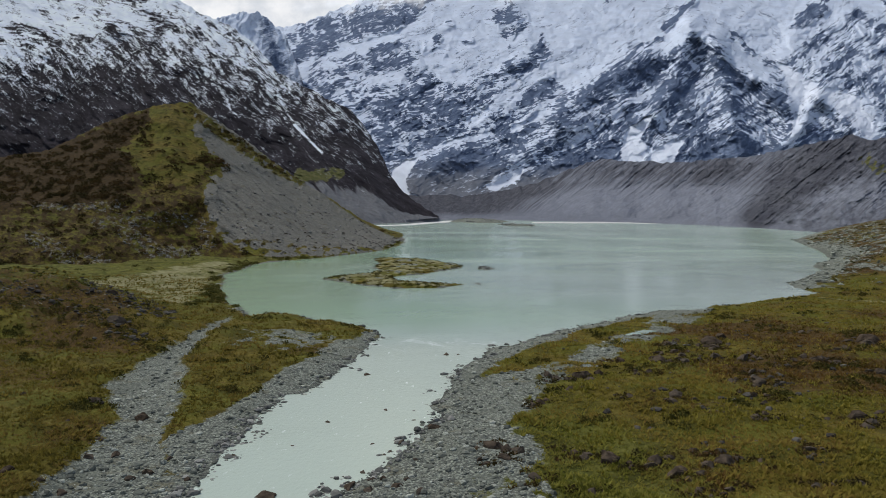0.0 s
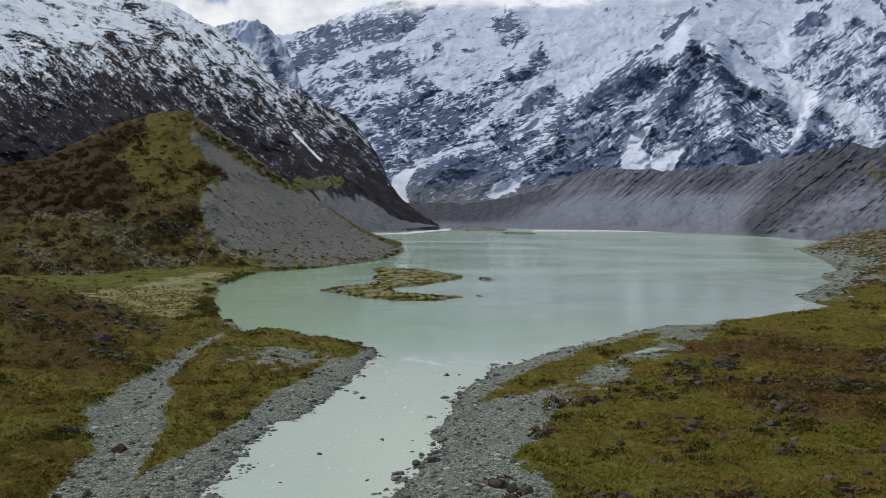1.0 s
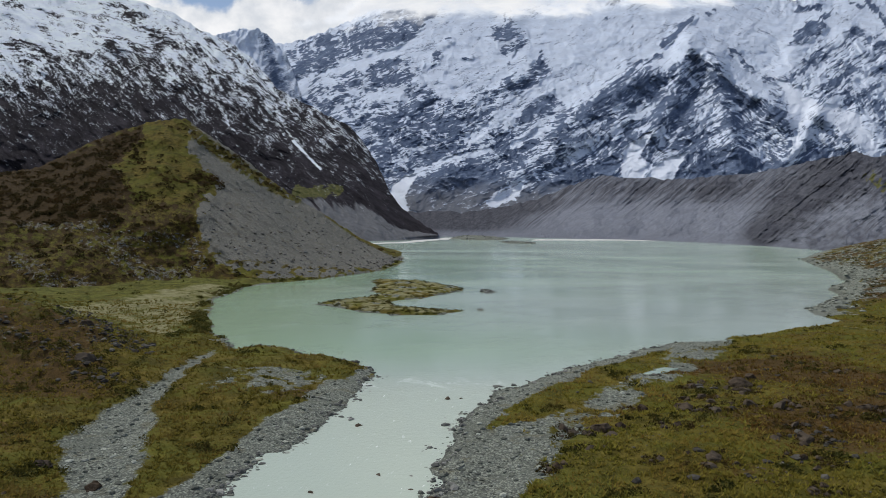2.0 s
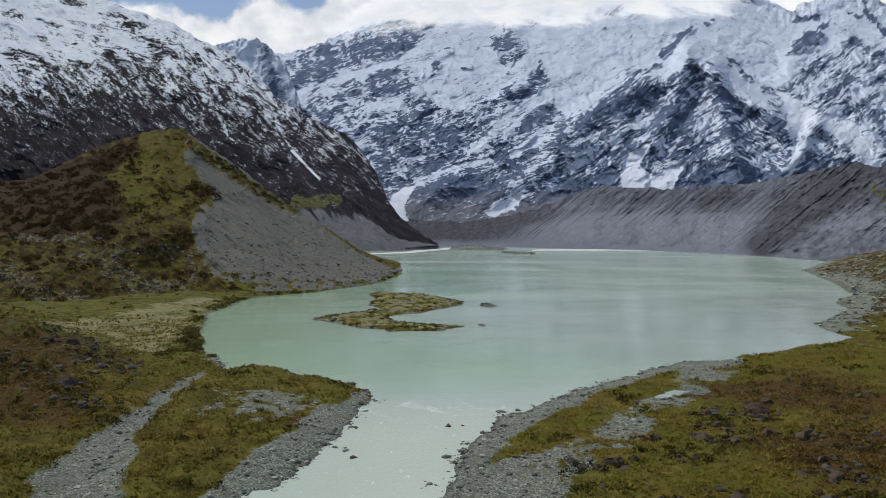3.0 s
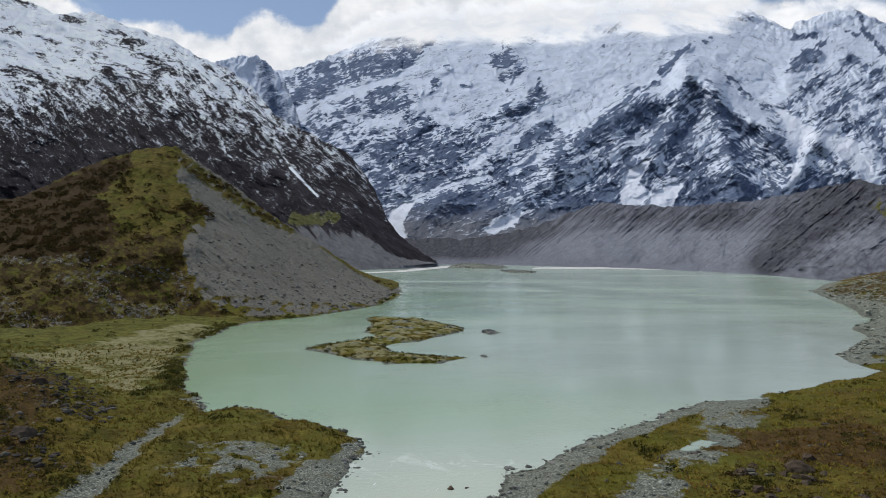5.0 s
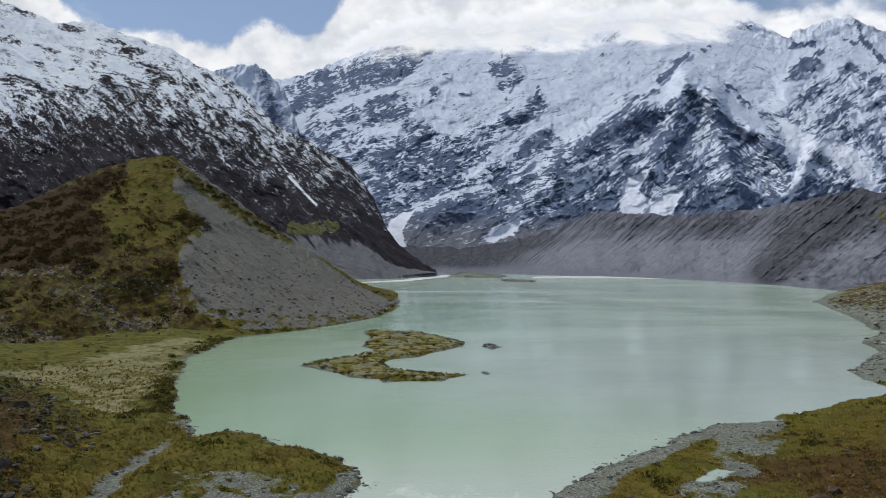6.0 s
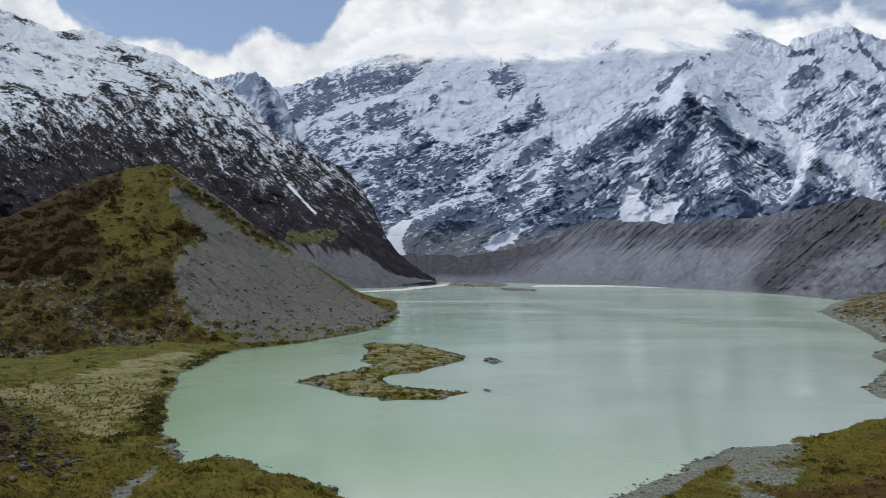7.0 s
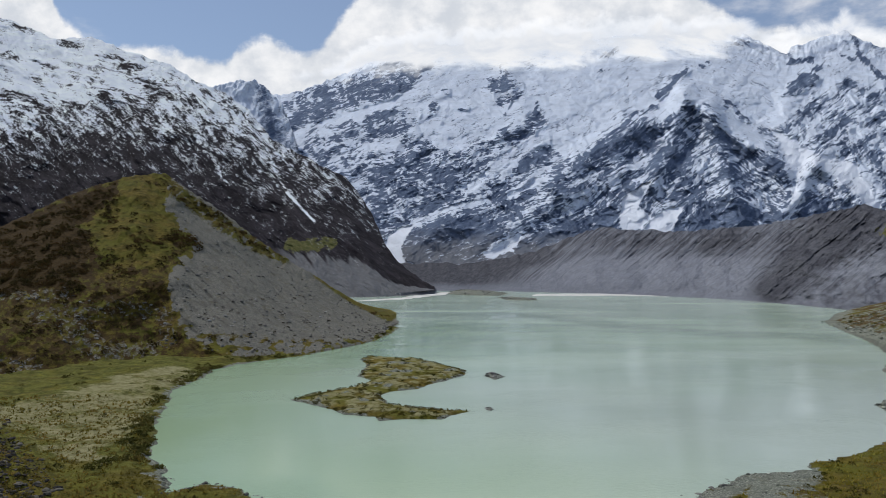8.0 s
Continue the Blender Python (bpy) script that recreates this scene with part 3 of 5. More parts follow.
def laid(cover, rings, u, w):
    for ring, value, feather in rings:
        cover = cover + (value - cover) * smooth(-feather, feather, 1000 * signed([(p / 1000, q / 1000) for p, q in ring], u, w))
    return cover


def drawn(cover, lines, u, w):
    for line, width, value in lines:
        cover = cover + (value - cover) * np.minimum(1.25 * stroke(line, width, u, w), 1)
    return cover


FORMS = {}


def massif_relief(u, w, s, d):
    a, b = 1000 * u, 1000 * w
    warp, warp2 = 9 * fbm(a / 45, b / 45, 3, 3), 9 * fbm(a / 45, b / 45, 3, 203)
    ledge = massif_ledges(a, b)
    uw, ww = u + 2.4e-3 * fbm(a / 12, b / 12, 4, 213), w + 2.4e-3 * fbm(a / 12, b / 12, 4, 223)
    cover = np.interp(b + 6 * fbm(a / 30, b / 30, 3, 12), [0, 30, 70, 120, 170, 200], [0.04, 0.12, 0.30, 0.5, 0.8, 0.98])
    for rings in (WEST_FACE, SPUR, EAST_FACE, OUTCROPS):
        cover = laid(cover, rings, uw, ww)
    cover = drawn(cover, SNOW_STREAKS, uw, ww)
    cover = drawn(cover, ROCK_STREAKS, uw, ww)
    fresh = laid(0 * u, [(ring, 1.0, feather) for ring, _, feather in SNOW_FANS], uw, ww)
    cover = laid(cover, SNOW_FANS, uw, ww)
    ice = smooth(0.7, 1.0, cover)
    big_ribs = ridged((a + 0.75 * b + warp) / 30, (b - 0.4 * a + warp2) / 60, 3, 331, 0.5)
    flank = np.gradient(big_ribs, axis=1)
    # one flank whiter, one barer: lit and shaded sides put into the snow
    cover = cover - 0.13 * np.tanh(flank / (0.8 * flank.std())) * smooth(0.03, 0.2, cover) * smooth(0.9, 0.6, cover)
    FORMS["ledge"], FORMS["cover"], FORMS["fresh"] = ledge, cover, fresh
    p, q = turned(a + warp, b + warp2, 27)
    body = ridged(p / 60, q / 30, 5, 11, 0.58) - 0.62
    ribs = ridged((a + 0.6 * b + warp) / 24, (b - 0.3 * a + warp2) / 34, 4, 31, 0.58) - 0.62
    crevasse = ridged((a + warp) / 26, (b - 0.12 * a + 0.5 * warp2) / 6, 4, 35) - 0.62
    broken = smooth(-0.1, 0.5, fbm(a / 40, b / 25, 3, 37))
    bulge = (0.026 * body + 0.010 * ribs + 0.024 * (big_ribs - 0.62)) * (1 - 0.7 * ice) + 0.0034 * ice * crevasse * (0.2 + broken) + 0.007 * ice * fbm(a / 34, b / 20, 3, 36)
    bulge = bulge + 0.0013 * (0.5 - ledge) * (1 - 0.9 * ice)
    for line, width, amount in SPURS:
        bulge = bulge + amount * stroke(line, width, u + 0.4e-3 * warp, w + 0.4e-3 * warp2)
    # an ice cliff under the eastern summit
    cliff = smooth(-4, 4, 1000 * signed([(p / 1000, q / 1000) for p, q in ICE_CLIFF], uw, ww))
    bulge = bulge - 0.016 * cliff * smooth(0.24, 0.215, w)
    fade = smooth(0, 0.06, s)
    return bulge * (0.3 + 0.7 * fade) * (0.3 + 0.7 * smooth(15, 85, b)) * (1 - 0.85 * smooth(0.80, 0.93, s)), 0.0025 * fbm(a / 9, b / 9, 4, 77) * smooth(0.85, 1.0, s)


def massif_cover(u, w, s, bulge, x, y, z):
    a, b = 1000 * u, 1000 * w
    snow = np.clip(4.4 * (FORMS["cover"] - FORMS["ledge"]) + np.clip(np.gradient(bulge, axis=0) * -20, -0.3, 0.3), -1.6, 2.2)
    return {"snow": snow, "fresh": FORMS["fresh"], "scree": 0.75 * smooth(62, 18, b + 8 * fbm(a / 20, b / 8, 3, 8)) * smooth(260, 150, a), "turf": 0 * u - 1}


def in_ring(ring, u, w):
    return inside([(p / 1000, q / 1000) for p, q in ring], u, w)


def massif_zones(u, w, s, f):
    a, b = 1000 * u, 1000 * w
    uu, ww = u + 0.004 * fbm(a / 16, b / 16, 3, 501), w + 0.004 * fbm(a / 16, b / 16, 3, 502)
    zone = np.where(ww > 0.165, 0, 1)
    for k, ring in ((2, SPUR[0]), (3, WEST_FACE[1]), (3, WEST_FACE[2]), (4, EAST_FACE[0]), (6, OUTCROPS[0]), (7, OUTCROPS[1]), (8, WEST_FACE[0]), (9, EAST_FACE[1]), (5, SNOW_FANS[4]), (10, SNOW_FANS[0]), (11, SNOW_FANS[2]), (12, SNOW_FANS[3])):
        zone = np.where(in_ring(ring[0], uu, ww), k, zone)
    return [("icefield", "crevassed ice and snow below the summits"), ("rock_base", "dark rock streaked with thin snow"), ("rock_spur", "steep dark rock spur dusted with snow"),
            ("rock_face", "broken rock face with snow ledges"), ("rock_shoulder", "snow-streaked rock shoulder"), ("snow_gully", "bright snow-filled gully"),
            ("rock_pinnacle", "snow-dusted rock pinnacle in the ice"), ("rock_rib", "dark rock rib between two ice tongues"), ("cliff_band", "dark cliff band below the snow crest"),
            ("rock_buttress", "pointed buttress, snowy above and dark below"), ("snow_fan", "bright avalanche snow fan")] + [("snow_fan", "bright snow fan at the foot of the spur")] * 2, zone


ICE_CLIFF = [(390, 223), (420, 231), (476, 232), (474, 214), (445, 207), (415, 212)]
MASSIF_SKY = [(-303, 212), (-257, 220), (-226, 236), (-203, 239), (-180, 245), (-133, 264), (-95, 282), (-56, 299), (-10, 307), (45, 309), (83, 308), (91, 310), (99, 308), (146, 315), (216, 317), (247, 322), (317, 326), (388, 325), (423, 328), (443, 317), (482, 299), (490, 308), (529, 321), (568, 332), (584, 321), (622, 308), (678, 320), (804, 306)]
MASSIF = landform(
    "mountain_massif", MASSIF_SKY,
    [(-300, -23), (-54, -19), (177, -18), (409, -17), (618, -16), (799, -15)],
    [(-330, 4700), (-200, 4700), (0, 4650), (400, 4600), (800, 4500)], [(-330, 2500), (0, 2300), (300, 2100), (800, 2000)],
    (-300, 760), (930, 480), massif_relief, massif_cover, HAZED_ROCK, 500.0,
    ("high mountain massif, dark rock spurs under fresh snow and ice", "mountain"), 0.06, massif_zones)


# -- a peak behind the pass
def peak_relief(u, w, s, d):
    a, b = 1000 * u, 1000 * w
    return 0.03 * (ridged(a / 30, b / 40, 5, 51) - 0.6), 0.003 * fbm(a / 7, b / 7, 4, 9) * smooth(0.7, 1, s)


def peak_cover(u, w, s, bulge, x, y, z):
    a, b = 1000 * u, 1000 * w
    snow = np.interp(b, [150, 200, 245], [-0.6, -0.1, 0.5]) + 0.8 * stroke([(-272, 247), (-263, 224), (-256, 208)], 16, u, w) - 1.2 * stroke([(-240, 245), (-233, 224), (-225, 185)], 12, u, w)
    return {"snow": 0.55 + snow + 0.6 * fbm(a / 12, b / 12, 4, 6), "scree": 0 * u, "turf": 0 * u - 1}


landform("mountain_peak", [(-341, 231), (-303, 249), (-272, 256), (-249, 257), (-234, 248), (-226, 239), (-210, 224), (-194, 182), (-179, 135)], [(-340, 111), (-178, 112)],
         [(-400, 3700), (0, 3700)], [(-400, 3200), (0, 3200)], (-338, -182), (130, 140), peak_relief, peak_cover, HAZED_ROCK, 300.0,
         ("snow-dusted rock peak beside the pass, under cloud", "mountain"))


# -- the dark mountain above the lake's western shore
DARK_CRAGS = [
    ([(-595, 237), (-549, 230), (-537, 213), (-514, 214)], 6, 0.2),
    ([(-520, 308), (-485, 302)], 5, 0.3),
    ([(-431, 277), (-406, 273)], 6, 0.2),
    ([(-394, 250), (-373, 241), (-388, 228)], 9, 0.15),
    ([(-453, 234), (-438, 211), (-395, 215), (-389, 200)], 9, 0.15),
    ([(-529, 195), (-520, 181)], 5, 0.2),
    ([(-466, 290), (-431, 285)], 4, 0.35),
    ([(-578, 331), (-551, 321)], 4, 0.4),
    ([(-550, 282), (-519, 273)], 4, 0.4),
    ([(-596, 290), (-573, 286)], 5, 0.35),
    ([(-503, 218), (-480, 220)], 5, 0.3),
    ([(-550, 257), (-534, 245)], 4, 0.35),
]


def left_relief(u, w, s, d):
    a, b = 1000 * u, 1000 * w
    warp, warp2 = 8 * fbm(a / 40, b / 40, 3, 14), 8 * fbm(a / 40, b / 40, 3, 18)
    p, q = turned(a + warp, b + warp2, -42)
    bulge = 0.042 * (ridged(p / 130, q / 50, 6, 21, 0.5) - 0.62) + 0.010 * (ridged(p / 50, q / 14, 5, 41, 0.6) - 0.62)
    line = rim([(-746, 136), (-593, 148), (-517, 164), (-441, 177), (-364, 163), (-286, 135), (-225, 116), (-178, 108), (-132, 97), (22, 98)], u) * 1000 + 10 * fbm(a / 30, b / 30, 4, 26)
    high = smooth(25, 75, b - line) * smooth(-300, -400, a)
    ledge = ranked(high * strata(a, b, -13, 1205, 0.7, 2.2) + (1 - high) * strata(a, b, -43, 1605, 0.5, 1.8))
    cover = np.interp(b - line, [-110, -60, -25, 5, 40, 70, 110, 160], [-0.5, -0.28, -0.10, 0.15, 0.48, 0.80, 0.94, 1.0])
    cover = cover - 0.20 * smooth(-420, -280, a) * smooth(0, 40, b - line)
    uw, ww = u + 2.5e-3 * fbm(a / 10, b / 10, 4, 231), w + 2.5e-3 * fbm(a / 10, b / 10, 4, 232)
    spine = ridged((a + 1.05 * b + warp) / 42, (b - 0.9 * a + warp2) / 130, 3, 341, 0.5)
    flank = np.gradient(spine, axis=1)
    # a light and a dark flank for each spine, shading put into the snow
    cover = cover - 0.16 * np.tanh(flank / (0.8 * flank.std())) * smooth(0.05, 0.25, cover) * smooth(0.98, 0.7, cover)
    bulge = bulge + 0.020 * (spine - 0.62)
    cover = drawn(cover, DARK_CRAGS, uw, ww)
    cover = cover + 1.1 * stroke([(-203, 103), (-184, 83), (-166, 64)], 2.6, u, w) + 0.3 * stroke([(-298, 136), (-288, 118)], 3, u, w) + 0.25 * stroke([(-225, 143), (-205, 108)], 3, u, w)
    FORMS["left_ledge"], FORMS["left_cover"] = ledge, cover
    bulge = bulge + 0.0018 * (0.5 - ledge) * (1 - 0.85 * smooth(0.75, 1, cover))
    return bulge * smooth(0, 0.15, s), 0.0022 * fbm(a / 14, b / 14, 5, 19) * smooth(0.8, 1, s)


def left_cover(u, w, s, bulge, x, y, z):
    a, b = 1000 * u, 1000 * w
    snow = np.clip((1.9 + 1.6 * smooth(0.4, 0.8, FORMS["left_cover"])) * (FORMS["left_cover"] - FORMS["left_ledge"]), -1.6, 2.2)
    scree = smooth(0.335, 0.29, s + 0.07 * fbm((a + 0.8 * b) / 7, b / 40, 4, 3) - 0.05 * smooth(-150, -110, a)) * smooth(-230, -190, a)
    turf = 1.0 * stroke([(-197, 32), (-170, 33), (-143, 35)], 15, u, w) * (1.0 + 0.45 * fbm(a / 12, b / 6, 4, 33)) + 0.35 * smooth(0.45, 0.3, s) * smooth(-120, -260, a) - 0.2
    return {"snow": snow, "scree": scree, "turf": turf}


def left_zones(u, w, s, f):
    a, b = 1000 * u, 1000 * w
    line = 0.285 + 0.02 * fbm(a / 40, b / 40, 3, 512) - 0.22 * (u + 0.6)
    zone = np.where(f["scree"] > 0.5, 2, np.where(w > line, 0, 1))
    zone = np.where(f["turf"] > 0.35, 3, zone)
    return [("snow_slope", "snow-covered upper slope with dark outcrops"), ("rock_slope", "bare dark rock"), ("scree_fan", "grey scree"), ("terrace", "green grassy terrace")], zone


landform("dark_mountain", [(-798, 426), (-675, 380), (-597, 342), (-551, 325), (-520, 311), (-474, 316), (-419, 295), (-365, 278), (-334, 258), (-288, 239), (-257, 216), (-237, 193), (-225, 176), (-187, 157), (-148, 135), (-125, 126), (-101, 97), (-86, 72), (-70, 35), (-55, 14), (-31, -6), (1, -28)],
         [(-786, -67), (-589, -55), (-131, -48), (-100, -41), (-54, -39), (1, -29)],
         [(-800, 2500), (-400, 2500), (-230, 2300), (-120, 1900), (0, 1400)], [(-800, 1000), (-200, 1050), (-100, 1030), (-50, 1090), (0, 1350)],
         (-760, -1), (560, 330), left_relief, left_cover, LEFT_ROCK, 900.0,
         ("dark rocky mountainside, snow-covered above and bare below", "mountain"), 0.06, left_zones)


# -- grey moraine wall round the lake's head
def wall_relief(u, w, s, d):
    a, b = 1000 * u, 1000 * w
    warp = 3 * fbm(a / 30, b / 30, 3, 60)
    rill = a - 1.2 * b + warp
    bulge = 0.016 * (ridged(rill / 10, b / 90, 5, 61, 0.6) - 0.6) * smooth(0.15, 0.7, s) * smooth(-20, 120, a) + 0.012 * fbm(a / 50, b / 30, 4, 62) + 0.0016 * fbm(a / 9, b / 6, 4, 68) * (0.35 + smooth(420, 520, a))
    bulge = bulge + 0.016 * (ridged(rill / 12, b / 120, 4, 63) - 0.6) * stroke([(471, -16), (526, 30), (565, 62)], 45, u, w)
    return bulge * smooth(0, 0.12, s), 0.0022 * fbm(a / 12, b / 12, 4, 64) * smooth(0.5, 1, s)


def wall_cover(u, w, s, bulge, x, y, z):
    a, b = 1000 * u, 1000 * w
    rill = a - 1.2 * b + 3 * fbm(a / 30, b / 30, 3, 60)
    lines = ridged(rill / 6, b / 60, 4, 65, 0.7) - 0.62
    dark = 1.7 * stroke([(463, -20), (518, 23), (565, 65)], 34, u, w) + 0.8 * stroke([(371, 30), (410, 53)], 14, u, w) + 0.85 * smooth(0.45, 0.85, s + 0.35 * lines) * smooth(40, 140, a)
    dark = dark + 1.2 * smooth(190, 60, a) * smooth(0.12, 0.5, s + 0.25 * lines)
    dark = dark + 0.45 * smooth(480, 540, a) + 0.35 * fbm(a / 14, b / 9, 4, 66) * smooth(430, 520, a)
    scree = np.clip(0.85 - dark + 3.0 * lines * smooth(0.05, 0.5, s) * (0.35 + 0.65 * smooth(50, 150, a)), 0, 1)
    turf = 0.9 * stroke([(612, 58), (643, 39)], 24, u, w) * (0.8 + 0.5 * fbm(a / 8, b / 8, 3, 67)) - 0.3
    return {"snow": 0 * u - 3, "scree": scree, "turf": turf}


landform("moraine_wall", [(-101, -3), (-54, 6), (-8, 8), (46, 7), (84, 14), (138, 25), (177, 41), (223, 58), (254, 56), (324, 53), (371, 56), (410, 59), (441, 61), (488, 70), (527, 78), (566, 85), (589, 93), (619, 82), (675, 101), (880, 141)],
         [(-100, -36), (-54, -35), (7, -31), (69, -33), (177, -31), (254, -33), (370, -35), (409, -43), (487, -51), (549, -57), (595, -59), (673, -62), (876, -61)],
         [(-110, 2300), (50, 2200), (150, 1850), (300, 1550), (450, 1300), (600, 1050), (900, 800)],
         [(-110, 1160), (0, 1400), (100, 1370), (200, 1300), (300, 1190), (400, 1040), (500, 860), (600, 720), (700, 670), (900, 650)],
         (-105, 800), (560, 150), wall_relief, wall_cover, WALL_ROCK, 250.0,
         ("grey gullied moraine wall of loose debris round the lake head", "moraine"), 0.05)


# -- the grassed hill of old moraine with its scree face
HILL_SCRUB = [(-744, 67), (-546, 73), (-500, 93), (-439, 114), (-429, 107), (-450, 81), (-477, 56), (-464, 26), (-468, -10), (-500, -26), (-589, -36), (-741, -40)]
HILL_MEADOW = [(-480, 55), (-447, 86), (-427, 117), (-369, 120), (-353, 69), (-360, 19), (-378, 3), (-451, 9), (-469, 33)]
HILL_CREST = [(-375, 120), (-332, 89), (-286, 56), (-247, 33), (-208, 15)]
HILL_TURF = [(-738, -173), (-745, 109), (-592, 110), (-455, 134), (-363, 134), (-366, 99), (-369, 84), (-348, 61), (-322, 34), (-335, 17), (-357, 3), (-361, -43), (-347, -66), (-337, -96), (-268, -115), (-283, -127), (-737, -219)]


def hill_relief(u, w, s, d):
    a, b = 1000 * u, 1000 * w
    face = smooth(-355, -330, a)
    bulge = (1 - face) * (0.022 * fbm(a / 70, b / 60, 5, 71, 0.45) + 0.004 * stroke([(-665, -36), (-544, -28), (-475, -24), (-391, -35)], 14, u, w))
    bulge = bulge + face * 0.012 * fbm((a + b) / 30, b / 60, 4, 72)
    return bulge * smooth(0, 0.1, s) * smooth(1.02, 0.9, s), 0.0018 * fbm(a / 10, b / 10, 4, 73) * smooth(0.7, 1, s)


def hill_cover(u, w, s, bulge, x, y, z):
    a, b = 1000 * u, 1000 * w
    ring = [(p / 1000, q / 1000) for p, q in HILL_TURF]
    edge = signed(ring, u + 0.011 * fbm(a / 16, b / 12, 4, 74), w + 0.011 * fbm(a / 16, b / 12, 4, 75)) * 1000
    patchy = smooth(-0.35, 0.25, fbm(a / 7, b / 6, 4, 76))
    rubble = 1.1 * stroke([(-635, -38), (-559, -40), (-498, -33)], 9, u, w) + 1.2 * stroke([(-489, -85), (-466, -104), (-447, -123)], 22, u, w) + 1.5 * stroke([(-436, -113), (-382, -112)], 13, u, w)
    rubble = rubble + 1.1 * stroke([(-649, -97), (-587, -143), (-549, -139)], 22, u, w) + 0.7 * stroke([(-414, -54), (-368, -66), (-360, -96)], 16, u, w) + 0.5 * stroke([(-543, -66), (-437, -55)], 26, u, w)
    bare = smooth(5, -5, edge) * (1 - 0.8 * smooth(0.30, 0.08, s) * smooth(-0.05, 0.45, fbm(a / 14, b / 8, 4, 79)))
    gravel = np.maximum(bare, np.minimum(rubble * patchy, 0.5))
    crest = stroke([(-162, -10), (-116, -42), (-62, -69)], 7, u, w)
    gravel = gravel * (1 - 0.9 * crest)
    strip = stroke(HILL_CREST, 15, u, w) * smooth(-0.5, 0.1, fbm(a / 8, b / 6, 4, 83) + 0.25)
    gravel = gravel * (1 - 0.95 * strip)
    uw, ww = u + 0.014 * fbm(a / 16, b / 12, 5, 81, 0.6), w + 0.014 * fbm(a / 16, b / 12, 5, 82, 0.6)
    bright = smooth(-12, 12, 1000 * signed([(p / 1000, q / 1000) for p, q in HILL_MEADOW], uw, ww))
    dense = smooth(-8, 6, 1000 * signed([(p / 1000, q / 1000) for p, q in HILL_SCRUB], uw, ww))
    brown = np.clip(0.54 + 0.60 * dense - 0.95 * bright + 0.35 * fbm(a / 14, b / 9, 5, 78, 0.7), 0, 1.3) * np.maximum(smooth(2, 8, edge), 0.7 * strip)
    scrub = 0.9 * dense + 1.2 * stroke([(-450, 76), (-435, 57)], 9, u, w) + 0.6 * stroke([(-441, 3), (-399, -3)], 15, u, w) + 1.2 * stroke([(-377, 32), (-354, 43), (-327, 28)], 13, u, w)
    scrub = scrub + 0.5 * strip + 0.4 * stroke([(-475, -39), (-391, -31)], 10, u, w) + 0.8 * stroke([(-343, 96), (-316, 76), (-285, 61)], 9, u, w) + 0.9 * stroke([(-414, 32), (-401, 29)], 8, u, w)
    return {"gravel": gravel, "brown": brown, "dry": 0 * u, "wet": 0 * u, "scrub": scrub}


def hill_zones(u, w, s, f):
    ring = [(p / 1000, q / 1000) for p, q in HILL_TURF]
    grass = inside(ring, u + 0.011 * fbm(1000 * u / 16, 1000 * w / 12, 4, 74), w + 0.011 * fbm(1000 * u / 16, 1000 * w / 12, 4, 75))
    return [("grass_slope", "olive grass with brown heath and rubble"), ("scree_face", "bare grey scree")], np.where(grass, 0, 1)


HILL = landform("grassy_hill", [(-781, 32), (-667, 44), (-591, 54), (-546, 75), (-508, 95), (-455, 114), (-417, 124), (-394, 127), (-369, 128), (-340, 108), (-286, 73), (-247, 42), (-201, 12), (-162, -11), (-116, -42), (-69, -62), (-49, -77)],
         [(-775, -189), (-587, -152), (-511, -139), (-435, -127), (-359, -121), (-268, -124), (-176, -115), (-130, -106), (-85, -98), (-62, -89), (-49, -80)],
         [(-900, 430), (-600, 475), (-420, 535), (-360, 545), (-280, 560), (-180, 580), (-60, 596)],
         [(-900, 235), (-594, 269), (-517, 295), (-440, 322), (-363, 338), (-270, 334), (-178, 357), (-130, 385), (-86, 420), (-62, 470), (-49, 560)],
         (-760, -48), (500, 240), hill_relief, hill_cover, HILLSIDE, 260.0,
         ("olive grassy hill of old moraine with a bare grey scree face", "hill"), 0.02, hill_zones)

# ---------------------------------------------------------------- ground, lake and river
WEST_SHORE = (
    [(-27, 581.1), (-30.4, 526.8), (-37.2, 479.3), (-52.6, 448.5), (-63.8, 410.1), (-76.5, 394.5), (-87.1, 376.5), (-92.5, 360.3), (-90.4, 345.9), (-90.2, 320.8), (-91.3, 308.7), (-85.7, 291.5), (-78.6, 264.9), (-74.7, 248.9), (-69.1, 236.5), (-67.8, 229.7), (-63.1, 219.5), (-55.9, 208.8)]
    + [(-56, 207.1), (-50.8, 195.2), (-46.4, 201.1), (-38.8, 196.7), (-31.9, 187.9), (-25.3, 185.2), (-19.6, 178.5), (-14.8, 171.4), (-13.6, 165.3), (-15.2, 155.2), (-16.5, 147.1)]
    + [(-17, 138.7), (-18.5, 126.7), (-21, 115.8), (-24.2, 111.7), (-25.4, 102.5), (-26.4, 92.4), (-26.1, 84.3), (-26.1, 76.2), (-26.2, 73.2)] + [(-32, 62), (-36, 40), (-40, -60), (-60, -300), (-900, -300), (-900, 900), (-160, 900)])
